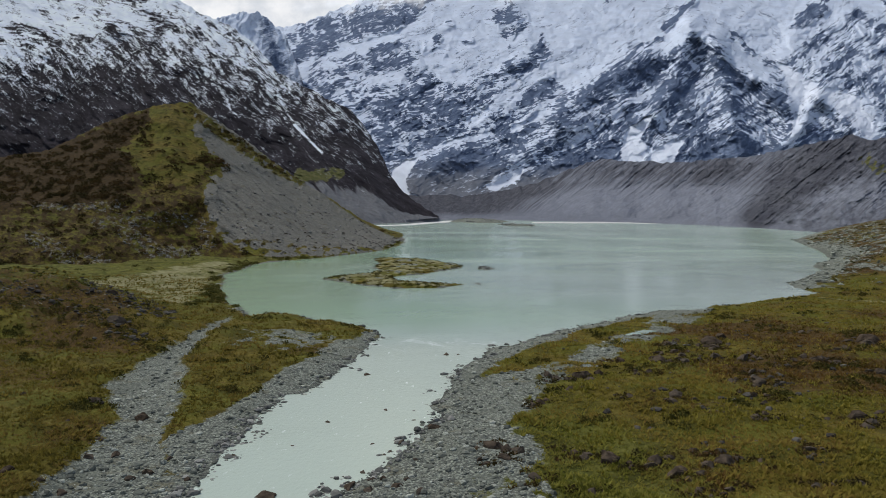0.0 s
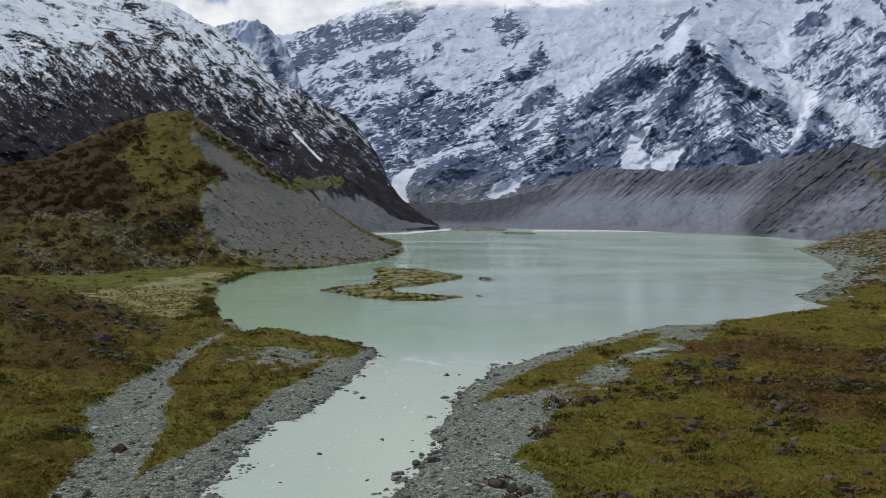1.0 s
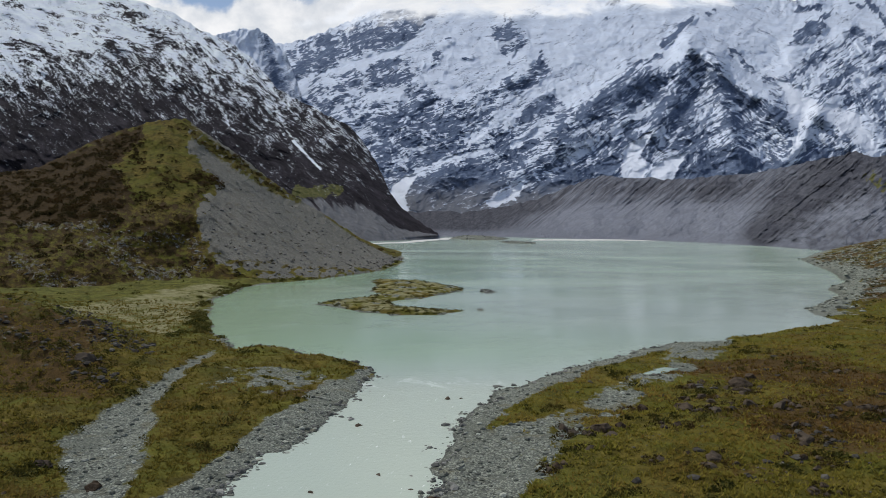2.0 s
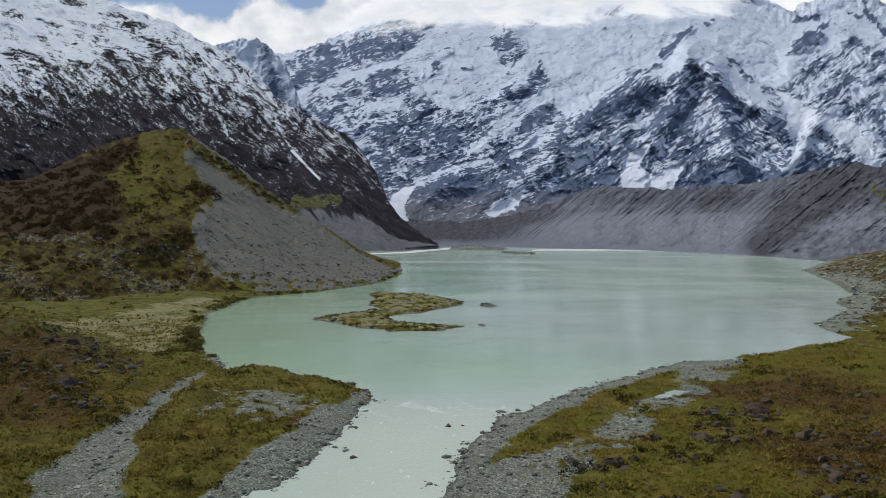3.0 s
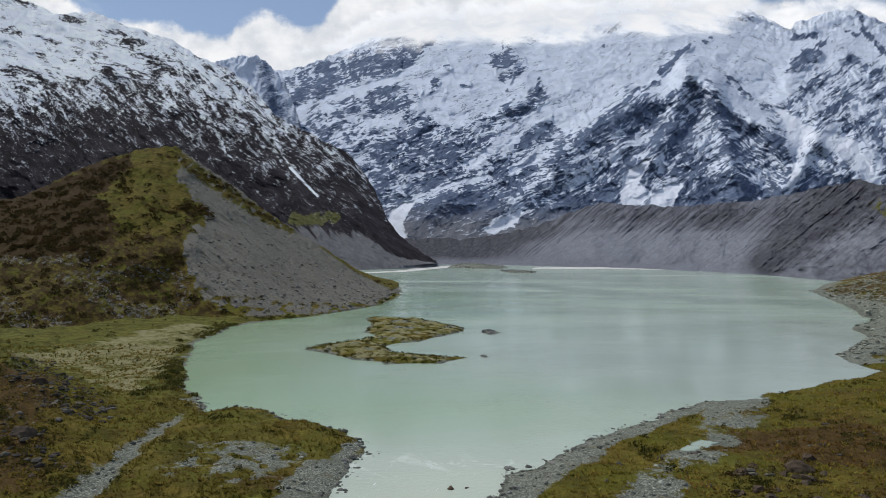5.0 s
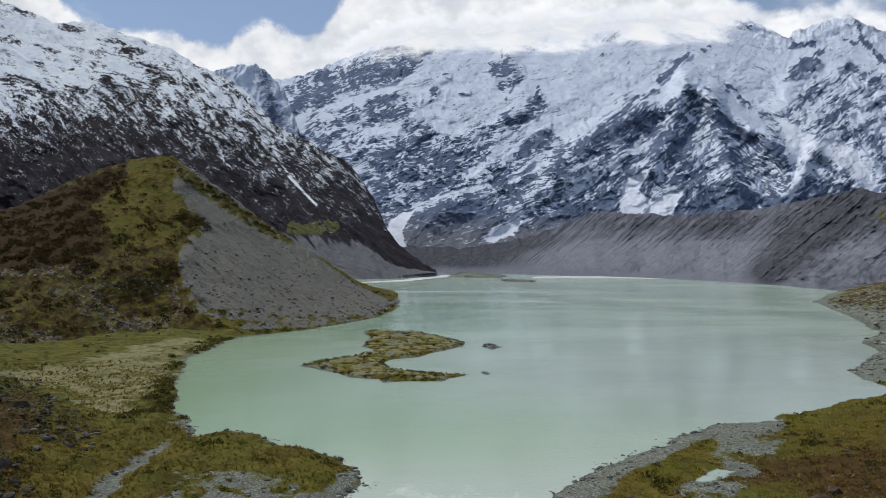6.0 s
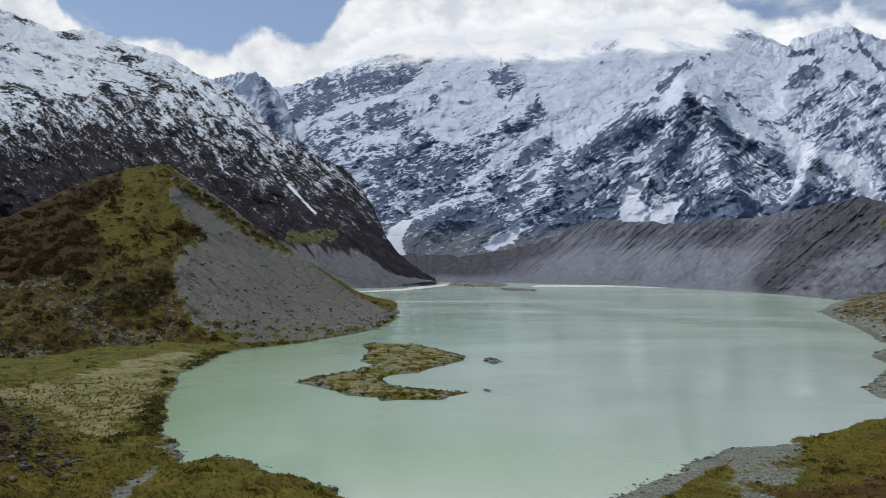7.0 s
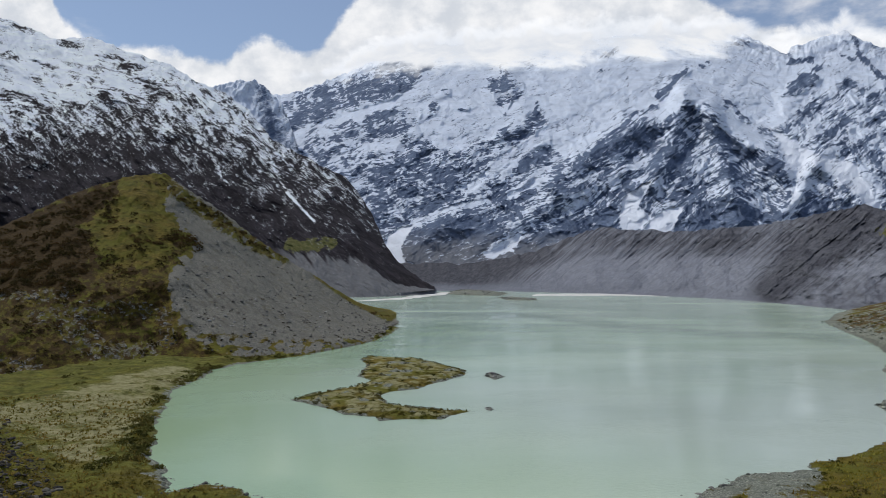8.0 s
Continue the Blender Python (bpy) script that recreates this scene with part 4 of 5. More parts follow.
EAST_SHORE = (
    [(60, -300), (2, -60), (-8, 30), (-14, 62)] + [(-10.8, 73.3), (-9.4, 77), (-5.6, 81.7), (-3.8, 89.1), (-1.3, 99), (0.2, 110), (2.2, 124.5), (6.2, 138.6), (12.4, 152.6), (19.9, 162.4), (30.3, 175.2), (40.5, 184.7), (50.9, 197.3), (62.2, 207.1), (71.1, 209.6), (78.1, 210.9)]
    + [(80.4, 216.1), (94.7, 224.6), (107.7, 234.7), (122, 244)] + [(131.6, 251.7), (130.2, 255.3), (131.3, 267.8), (135.0, 283.1), (151.5, 302.3), (165.2, 318.3), (173.1, 326.4), (182.6, 349.2), (186.6, 363.1), (198.7, 374.0), (211.0, 383.4), (229.9, 417.0), (224.7, 419.6), (242.6, 457.6), (263.8, 512.5), (286.3, 578.2), (316.9, 657.8), (353.4, 708.3), (387.8, 757.2)] + [(324.9, 667.3), (386.1, 763.2), (437.5, 803.9)] + [(500, 760), (900, 760), (900, -300)])
CHANNEL = [(-54.2, 201.9), (-55.4, 188.9), (-56.3, 175.8), (-55.3, 149), (-55.4, 126.6), (-53.3, 114.3), (-44.6, 98.6), (-43.1, 90.9), (-42.1, 80.4), (-41.2, 73.1), (-40.8, 63.4), (-23.9, 63.5), (-25.7, 73.2), (-33.9, 88.9), (-36.2, 100.8), (-40.8, 117), (-47.2, 137.2), (-50.9, 159), (-52.2, 180)]
TONGUE_PATCH = [(-45.2, 159.1), (-39.4, 164.7), (-30.7, 166.4), (-23.9, 163.6), (-23.1, 154.4), (-27.4, 148.3), (-33.8, 145.9), (-41.8, 150.4)]
RIVER_BAR = [(-13.8, 171.2), (-18, 168.1), (-17.9, 158.3), (-21.5, 155.7), (-23, 146.1), (-24.7, 133.7), (-27.9, 124.5), (-29, 113.6), (-30.6, 103.9), (-32, 95.7), (-33.7, 89.7), (-23.9, 63.5), (-19.9, 63.5), (-26.1, 84.3), (-26.4, 92.4), (-25.4, 102.5), (-24.2, 111.7), (-21, 115.8), (-18.5, 126.7), (-17, 138.7)]
EAST_TONGUE = [(6.8, 123.7), (10.7, 134.3), (18.7, 147.9), (28, 161.9), (38.1, 173.8), (58.6, 197.5), (46.8, 170.9), (37.5, 159.4), (24.2, 139.4), (14.3, 128.9)]
EAST_GRAVEL = [(-10.9, 63.5), (2.3, 134.1), (9.4, 147.2), (19.9, 163.1), (40.7, 185.6), (63.3, 210.5), (80.2, 213.3), (65.7, 182.7), (45.1, 155.6), (29.1, 132.2), (20, 117.8), (15.5, 107.1), (10.6, 98.6), (11, 88.4), (11.9, 81.5), (11.3, 73.5), (10.8, 63.6)]
MEADOW = [(-132.3, 259.1), (-129.4, 275), (-120.9, 301.4), (-119.7, 348.8), (-103.8, 361), (-92.9, 341.5), (-91.4, 299.6), (-81.6, 263.6), (-74.3, 235.8), (-67.9, 207.5), (-74.6, 204.9), (-90.7, 224.4), (-110, 247), (-120.9, 241.6)]
KNOLL = [(-121.3, 178.6), (-163.9, 273.1), (-162.6, 293.5), (-124.6, 248.9), (-101.5, 223.4), (-79.3, 190.5), (-70.5, 161.6), (-71.9, 150.1), (-89.6, 161.2)]


TRACK = [(117.9, 229.5), (124.6, 225.4), (132.6, 216.1), (136.6, 203.9)]
THICKET = [(-103.5, 181.2), (-93.1, 174.8), (-83.3, 171.4), (-69.2, 158.5), (-61.2, 149.3)]


def land_height(x, y):
    """Height above the lake, and the distance inland from the western and the eastern shore."""
    wx, wy = x + 1.2 * fbm(x / 7, y / 7, 3, 101), y + 1.2 * fbm(x / 7, y / 7, 3, 104)
    west, east = signed(WEST_SHORE, wx, wy), signed(EAST_SHORE, wx, wy)
    west, east = west + 0.4 * fbm(x / 2.2, y / 2.2, 2, 107), east + 0.4 * fbm(x / 2.2, y / 2.2, 2, 107)
    rough = fbm(x / 13, y / 13, 5, 110, 0.55)
    zw = np.where(west > 0, 0.9 * (1 - np.exp(-np.maximum(west, 0) / 5)) + 0.012 * west, np.maximum(0.14 * west, -3.0))
    ze = np.where(east > 0, 0.9 * (1 - np.exp(-np.maximum(east, 0) / (7 + 18 * smooth(240, 290, y)))) + 0.034 * np.minimum(east, 90), np.maximum(0.14 * east, -3.0))
    slope = np.clip(x - 138 - 0.51 * (y - 283), 0, None) * smooth(262, 320, y)
    ze = np.where(east > 0, ze + 22 * (1 - np.exp(-(slope / 75) ** 1.3)), ze)
    knoll = smooth(-14, 8, signed(KNOLL, x, y))
    zw = zw + np.where(west > 0, 4.2 * knoll * (0.75 + 0.4 * rough), 0)
    bank = smooth(-70, -110, x) * smooth(230, 150, y)
    zw = zw + np.where(west > 0, bank * 0.10 * (-70 - x) * 0.6, 0)
    bed = smooth(-2.0, 3.5, signed(CHANNEL, wx, wy))
    zw = np.where(west > 0, zw * (1 - 0.72 * bed), zw)
    z = np.maximum(zw, ze)
    inland = np.maximum(west, east)
    z = z + np.where(inland > 0, smooth(0, 8, inland) * (0.6 * rough + 0.5 * fbm(x / 40, y / 40, 3, 120) + 0.5 * smooth(-30, -50, x) * fbm(x / 18, y / 18, 3, 123)) * (1 - 0.8 * bed), 0)
    return z, west, east, bed


def cover_of(x, y, west, east, bed):
    """Where gravel, straw, brown scrub and wet stone lie."""
    n, m = fbm(x / 9, y / 9, 4, 130), fbm(x / 3, y / 3, 3, 135)
    gravel = np.maximum(bed, smooth(6, 2.0, west + 2.0 * n + 1.0) * smooth(175, 150, y) * (west > 0))
    gravel = np.maximum(gravel, smooth(-2, 2, signed(RIVER_BAR, x + 1.5 * n, y + 2 * m)))
    gravel = np.maximum(gravel, 0.67 * smooth(-6, 3, signed(TONGUE_PATCH, x + 4 * n, y + 5 * m)) * smooth(-0.9, -0.1, m + n))
    eg = smooth(-2.5, 2.5, signed(EAST_GRAVEL, x + 1.5 * n, y + 2.5 * m)) * (1 - smooth(-2, 2, signed(EAST_TONGUE, x + 1.2 * n, y + 1.2 * m)))
    eg = np.maximum(eg, smooth(3.5, 1.5, east + 1.5 * n) * smooth(205, 185, y))
    eg = np.maximum(eg, smooth(20, 6, east + 9 * n + 11 * m) * smooth(262, 300, y))
    eg = np.maximum(eg, 0.9 * smooth(-0.25, 0.25, fbm(x / 13, y / 16, 4, 139)) * smooth(275, 300, y))
    eg = np.maximum(eg, smooth(17, 9, east + 5 * m) * smooth(258, 266, y) * smooth(520, 430, y))
    gravel = np.maximum(gravel, eg * (east > -2) * (1 - 0.55 * smooth(0.15, 0.5, m + 0.6 * n) * smooth(6, 14, east)) * (1 - 0.5 * smooth(112, 128, y) * smooth(6, 12, east) * smooth(-0.3, 0.3, n - m)))
    gravel = np.maximum(gravel, 0.35 * smooth(-6, 3, signed(KNOLL, x + 3 * n, y + 3 * m)) * smooth(0.1, 0.5, n + m * 0.5) * (west > 0))
    gravel = np.where(np.maximum(west, east) < 0, 1.0, gravel)
    dry = smooth(-4, 5, signed(MEADOW, x + 5 * n, y + 6 * n)) * (0.5 + 0.65 * smooth(-0.4, 0.3, fbm(x / 22, y / 13, 4, 137) + 0.05))
    dry = np.maximum(dry, 0.15 * smooth(285, 320, y) * (x > 110) * smooth(-0.1, 0.5, n))
    dry = np.maximum(dry, 1.2 * smooth(1.6, 0.7, far_from(TRACK, x, y)))
    brown = 0.1 - 0.35 * smooth(180, 220, y) * (x < 0) + 0.55 * fbm(x / 30, y / 22, 4, 150) + 0.60 * smooth(32, 58, x) * smooth(75, 110, y) * smooth(210, 150, y) + 0.35 * smooth(-50, -75, x) * smooth(180, 120, y) + 0.75 * smooth(-10, 6, signed(KNOLL, x, y)) + 0.55 * smooth(265, 300, y) * (x > 100)
    wet = smooth(0.7, 0.1, np.maximum(west, east)) * 0.45
    fringe = smooth(3.4, 0.6, west + 2.6 * m + 1.2 * n) * smooth(185, 205, y) * (west > 0)
    gravel = np.maximum(gravel, 0.9 * fringe * smooth(-0.5, 0.1, fbm(x / 16, y / 16, 3, 141)))
    lush = np.clip(smooth(185, 225, y) * (x < 0) * (0.75 + 0.5 * n) + 0.7 * smooth(36, 14, x) * smooth(-14, 4, x) * smooth(105, 85, y) + 0.35 * smooth(-0.1, 0.5, fbm(x / 26, y / 26, 3, 143)), 0, 1)
    return {"gravel": gravel, "dry": dry, "brown": np.clip(brown, 0, 1.2), "wet": wet, "lush": lush}


def build_ground():
    ahead = np.radians(np.linspace(-44, 44, 470))
    behind = np.radians(np.linspace(44, 316, 60)[1:-1])
    az = np.concatenate([ahead, behind])
    r = np.concatenate([[1, 12, 24, 36, 46], np.geomspace(54, 880, 430), [900, 1000, 1400, 2200, 3500, 4900]])
    a, rr = np.meshgrid(az, r)
    x, y = rr * np.sin(a), rr * np.cos(a)
    z, west, east, bed = land_height(x, y)
    attrs = cover_of(x, y, west, east, bed)
    z = np.where(rr > 890, np.minimum(z, -2.0), z)
    verts = np.stack([x, y, z], -1).reshape(-1, 3)
    tagged(new("ground", mesh_of("ground", verts, grid_faces(len(r), len(az), True)[:, ::-1], GROUND, attrs)), kind="structure")


build_ground()


# bands of dull reflection and shade below the lake head, painted as darker water
DIM_BANDS = [([(14, 740), (67, 743), (107, 669), (151, 578), (194, 535), (238, 513), (251, 466)], 26, 1.0), ([(-44, 844), (84, 916), (195, 828)], 40, 0.6), ([(166, 716), (261, 698), (341, 681)], 30, 0.55)]


def build_water():
    x, y = np.meshgrid(np.linspace(-700, 900, 129), np.concatenate([np.linspace(-300, 240, 109), np.linspace(247, 1500, 120)]))
    flow = smooth(168, 150, y + 0.15 * np.abs(x + 5) + 4 * fbm(x / 12, y / 12, 3, 160))
    wx, wy = x + 14 * fbm(x / 50, y / 30, 3, 164), y + 22 * fbm(x / 90, y / 30, 3, 165)
    dimming = np.clip(sum(k * np.exp(-(far_from(line, wx, wy) / wide) ** 2) for line, wide, k in DIM_BANDS), 0, 1)
    verts = np.stack([x, y, 0 * x], -1).reshape(-1, 3)
    tagged(new("lake_water", mesh_of("lake_water", verts, grid_faces(*x.shape), WATER, {"flow": flow, "dimming": dimming, "sky_grey": smooth(460, 190, y - 0.35 * x + 30 * fbm(x / 60, y / 60, 3, 163)), "shallow": smooth(125, 5, far_from(WEST_SHORE[:24], x, y)) * smooth(150, 200, y)})), kind="structure")


build_water()


POOL = [(41.8, 162.6), (44.3, 162.1), (48.4, 165.8), (52.3, 171.1), (51.1, 172.5), (46.7, 168.4)]


def build_pool():
    """A shallow pool left in the eastern gravel, level and a little above the stones round it."""
    px, py = [p[0] for p in POOL], [p[1] for p in POOL]
    x, y = np.meshgrid(np.arange(min(px) - 2, max(px) + 2, 0.3), np.arange(min(py) - 2, max(py) + 2, 0.3))
    d = signed(POOL, x + 0.6 * fbm(x / 2, y / 2, 3, 168), y + 0.6 * fbm(x / 2, y / 2, 3, 169))
    level = float(np.median(land_height(x, y)[0][d > 0])) + 0.12
    z = np.where(d > -0.3, level, level - 1.5)
    still = {"flow": 0 * x, "dimming": 0 * x + 0.7, "sky_grey": 0 * x + 1, "shallow": 0 * x}
    tagged(new("pool_water", mesh_of("pool_water", np.stack([x, y, z], -1).reshape(-1, 3), grid_faces(*x.shape), WATER, still)), kind="structure")


build_pool()


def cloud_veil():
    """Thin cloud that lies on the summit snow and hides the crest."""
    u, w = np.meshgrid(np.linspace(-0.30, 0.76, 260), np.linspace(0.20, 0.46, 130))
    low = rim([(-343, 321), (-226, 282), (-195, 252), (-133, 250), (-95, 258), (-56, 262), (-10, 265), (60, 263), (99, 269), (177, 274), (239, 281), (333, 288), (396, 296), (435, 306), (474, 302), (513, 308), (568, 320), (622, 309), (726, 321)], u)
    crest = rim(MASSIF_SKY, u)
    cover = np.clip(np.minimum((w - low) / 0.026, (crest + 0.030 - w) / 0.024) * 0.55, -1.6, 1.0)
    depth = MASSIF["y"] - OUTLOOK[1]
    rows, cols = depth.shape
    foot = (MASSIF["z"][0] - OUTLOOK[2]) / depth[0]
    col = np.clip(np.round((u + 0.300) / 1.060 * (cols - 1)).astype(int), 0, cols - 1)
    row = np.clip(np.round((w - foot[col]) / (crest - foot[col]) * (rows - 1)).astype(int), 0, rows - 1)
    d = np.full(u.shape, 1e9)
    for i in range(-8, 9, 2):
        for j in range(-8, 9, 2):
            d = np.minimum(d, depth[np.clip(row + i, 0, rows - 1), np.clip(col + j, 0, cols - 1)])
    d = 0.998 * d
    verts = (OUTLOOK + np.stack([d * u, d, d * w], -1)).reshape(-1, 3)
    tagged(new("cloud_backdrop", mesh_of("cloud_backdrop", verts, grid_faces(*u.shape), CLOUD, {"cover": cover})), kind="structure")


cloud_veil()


# ---------------------------------------------------------------- islands and flats
def islet(name, outline, rise, cell, pad, label, category, seed, sand=0.0, split=0.0):
    """Low land in the lake, that shelves under the water."""
    px, py = [p[0] for p in outline], [p[1] for p in outline]
    x, y = np.meshgrid(np.arange(min(px) - pad, max(px) + pad, cell), np.arange(min(py) - pad, max(py) + pad, cell))
    n, m = fbm(x / (6 * cell), y / (6 * cell), 4, seed), fbm(x / (14 * cell), y / (14 * cell), 3, seed + 9)
    d = signed(outline, x + 0.8 * cell * n, y + 0.8 * cell * m)
    z = np.where(d > 0, rise * (1 - np.exp(-d / (4 * cell))) * (0.8 + 0.35 * n + 0.3 * m), np.maximum(0.2 * d, -2.0))
    shore = smooth(3.5 * cell, 0.5 * cell, d + 1.5 * cell * n)
    attrs = {"gravel": np.maximum(np.maximum(shore * smooth(-0.3, 0.3, m + 0.15), 0.85 * smooth(0.2, 0.8, m - n * 0.5)), sand), "dry": 0.85 * smooth(-0.6, 0.5, m + 1.3 * n + 0.1) * (1 - 0.7 * shore),
             "brown": np.clip(-0.1 + 0.7 * n, 0, 1), "wet": smooth(0.5 * cell, 0, d) * 0.7}
    verts, faces, material = np.stack([x, y, z], -1).reshape(-1, 3), grid_faces(*x.shape), GROUND if sand < 1 else SILT
    if not split:
        tagged(new(name, mesh_of(name, verts, faces, material, attrs)), label, category)
        return x, y, z, d, attrs
    whole = mesh_of(name, verts, faces, material)
    normals = np.empty(len(verts) * 3, np.float32)
    whole.vertex_normals.foreach_get("vector", normals)
    bpy.data.meshes.remove(whole)
    base = np.array((np.mean(px), np.mean(py), 0.0))
    root = tagged(new(name), label, category)
    root.matrix_world = pose(*base)
    zone = np.where(attrs["gravel"] > 0.5, 0, np.where(y > split, 1, 2)).ravel()[faces[:, 0]]
    for k, (part_name, part_label) in enumerate((("gravel_shore", "bare grey gravel"), ("grass_head", "straw-coloured grass"), ("grass_arm", "olive grass between scrub"))):
        used, local = np.unique(faces[zone == k], return_inverse=True)
        me = mesh_of(part_name, verts[used] - base, local.reshape(-1, 4), material, {key: v.ravel()[used] for key, v in attrs.items()})
        me.normals_split_custom_set_from_vertices(normals.reshape(-1, 3)[used].tolist())
        ob = new(part_name, me)
        ob.parent = root
        tagged(ob, part_label)
    return x, y, z, d, attrs


def silt_material():
    m = Nodes("pale_silt", 0.8)
    return m.done(m.mix(m.ramp(m.noise(0.03, 4), 0.35, 0.65), (0.42, 0.42, 0.40), (0.60, 0.60, 0.58)))


SILT = silt_material()
CRESCENT = [(-47.7, 292), (-44.1, 299.4), (-37.9, 307.2), (-33.8, 313.1), (-27.8, 321.9), (-25.7, 334), (-31.2, 342.6), (-31.5, 358.3), (-30.8, 375.9), (-35.8, 395.5), (-33.9, 408.6), (-22.6, 400.1), (-9.3, 398.3), (1, 380.4), (10.6, 359.2), (10.6, 347.9), (2.8, 333.1), (-3.5, 323.6), (-7.3, 313.5), (-16.8, 307.5), (-19.7, 299.7), (-15.4, 284.7), (-6.5, 278.3), (1.9, 274.9), (9.4, 274.2), (3.4, 267.4), (0.2, 261.9), (-9.3, 261.8), (-16.7, 260.2), (-18.3, 264.8), (-27.4, 268.7), (-35.5, 279.8)]
ISLE = islet("crescent_island", CRESCENT, 1.5, 0.8, 8, "crescent island with straw-coloured grass and dark scrub edges", "island", 300, 0.0, 318.0)
SKERRY = islet("rock_islet", [(17.7, 346.5), (21.9, 354.5), (25.4, 343.6), (21.2, 334.8)], 1.0, 0.5, 5, "small bare grey gravel islet in the lake", "island", 310, 0.9)
SKERRY_LOW = islet("rock_islet", [(13.4, 278.6), (15, 280.4), (16.1, 276.8), (14.6, 274.2)], 0.6, 0.3, 3, "tiny grey rock islet barely above the water", "island", 320, 0.9)
islet("silt_flat", [(-109.4, 990.2), (-92.8, 1042.7), (-58.2, 1103.1), (-20.7, 1270.7), (18.5, 1394.5), (33.2, 1364.4), (16.4, 1248.3), (-10.5, 1172.3), (-40.7, 1065.9), (-82.3, 1009)], 0.8, 5, 30, "pale silt flat along the far lake shore", "shore", 330, 1.0)
islet("silt_flat", [(149.4, 1212.7), (204, 1218.6), (296.3, 1228.4), (363.4, 1211.4), (402.6, 1148.2), (394.5, 1087.5), (430.5, 1195), (388.3, 1290), (324.3, 1338.9), (223.2, 1327), (164.5, 1291.9)], 0.8, 5, 30, "pale silt flat along the far lake shore", "shore", 340, 1.0)
SPIT = islet("debris_island", [(89.7, 1138.5), (113, 1162.6), (143.1, 1102.6), (133.7, 1045.5), (96.8, 1042.2)], 2.0, 3, 20, "dark rubble spit near the far lake shore", "island", 350, 0.9)
MOUND = islet("debris_mound", [(16.8, 1275), (29.6, 1429.6), (76.1, 1508.6), (101.8, 1405.1), (124, 1315.4), (95.5, 1207), (52.1, 1226.8)], 5.5, 5, 25, "low grey rubble mound at the lake head", "mound", 360, 0.9)


# ---------------------------------------------------------------- boulders
def boulder_mesh(seed):
    bm = bmesh.new()
    bmesh.ops.create_icosphere(bm, subdivisions=3, radius=1.0)
    local = random.Random(seed)
    cuts = [(Vector((local.uniform(-1, 1), local.uniform(-1, 1), local.uniform(-0.5, 1))).normalized(), local.uniform(0.30, 0.62)) for _ in range(13)]
    for v in bm.verts:
        for n, h in cuts:
            over = v.co.dot(n) - h
            if over > 0:
                v.co -= n * over * 0.97
        v.co *= 1.32 + 0.26 * noise.fractal(v.co * 2.4 + Vector((seed * 3.1, 0, 0)), 0.7, 2.1, 5)
        v.co.z *= 0.62
    me = bpy.data.meshes.new("boulder")
    bm.to_mesh(me)
    bm.free()
    me.materials.append(BOULDER)
    return me


BOULDER_SHAPES = [boulder_mesh(k) for k in range(7)]


def place_boulders(spots, label, group, sink=0.25, company=0):
    spots = list(spots)
    for x, y, r in spots[:]:
        for _ in range(company if r > 0.9 else company // 2):
            t, k = random.uniform(0, 2 * math.pi), random.uniform(0.9, 2.0)
            spots.append((x + r * k * math.cos(t) * 1.4, y + r * k * math.sin(t), r * random.uniform(0.3, 0.7)))
    for n, (x, y, r) in enumerate(spots):
        z = max(float(land_height(np.array([x]), np.array([y]))[0][0]), -0.1)
        ob = new("boulder", BOULDER_SHAPES[n % len(BOULDER_SHAPES)])
        ob.matrix_world = pose(x, y, z + (0.40 - sink) * r * 0.8, random.uniform(-8, 8), random.uniform(-8, 8), random.uniform(0, 360)) @ Matrix.Diagonal((r * random.uniform(0.95, 1.1), r * random.uniform(0.8, 1.0), r * random.uniform(0.75, 1.1), 1))
        tagged(ob, label, "boulder", group)


place_boulders([(-50.6, 105.9, 1.4), (-41.1, 99.8, 1.56), (-72, 160.9, 2.37), (-40.7, 83.8, 0.79), (-38.2, 85.4, 0.87), (-32.2, 79.8, 0.94), (-45.6, 76.1, 1.02), (-42.3, 90, 0.63), (-41.4, 74.7, 0.64), (-90.4, 202.4, 1.72), (-60.5, 143.8, 0.78), (-17.8, 73.9, 1.45), (-61.5, 107.1, 0.58), (-49, 95.4, 0.45), (-31.4, 84, 0.53), (-27.3, 77.9, 0.55), (-33.5, 77.7, 0.67), (-38.5, 73.5, 0.75)],
               "weathered grey boulder half sunk in gravel and grass", "boulders of the western bank")
place_boulders([(-13, 127.6, 0.9), (-15.3, 99.5, 0.66), (-7.9, 105.6, 0.62), (-24.4, 85.9, 0.47), (-18.2, 89.5, 0.46), (-4.9, 90.7, 0.92), (-3.5, 100.6, 0.51), (-8.4, 90.4, 0.5), (-6.6, 86.3, 0.54), (-9.5, 76.2, 1.08), (-7.4, 74.1, 0.88), (-6, 77.8, 0.73), (-8.6, 80.4, 0.57), (-4.5, 74.6, 0.76), (-0.8, 96.5, 1.21), (-3.4, 76.6, 0.6), (-1.8, 72.6, 0.74), (1.4, 144.9, 0.79), (3.7, 145.5, 0.57), (-6, 87.5, 0.48), (-7.1, 77.8, 0.61), (-2.7, 83.4, 0.59)],
               "wet dark boulder rising from the shallow river", "boulders in the river", 0.35)
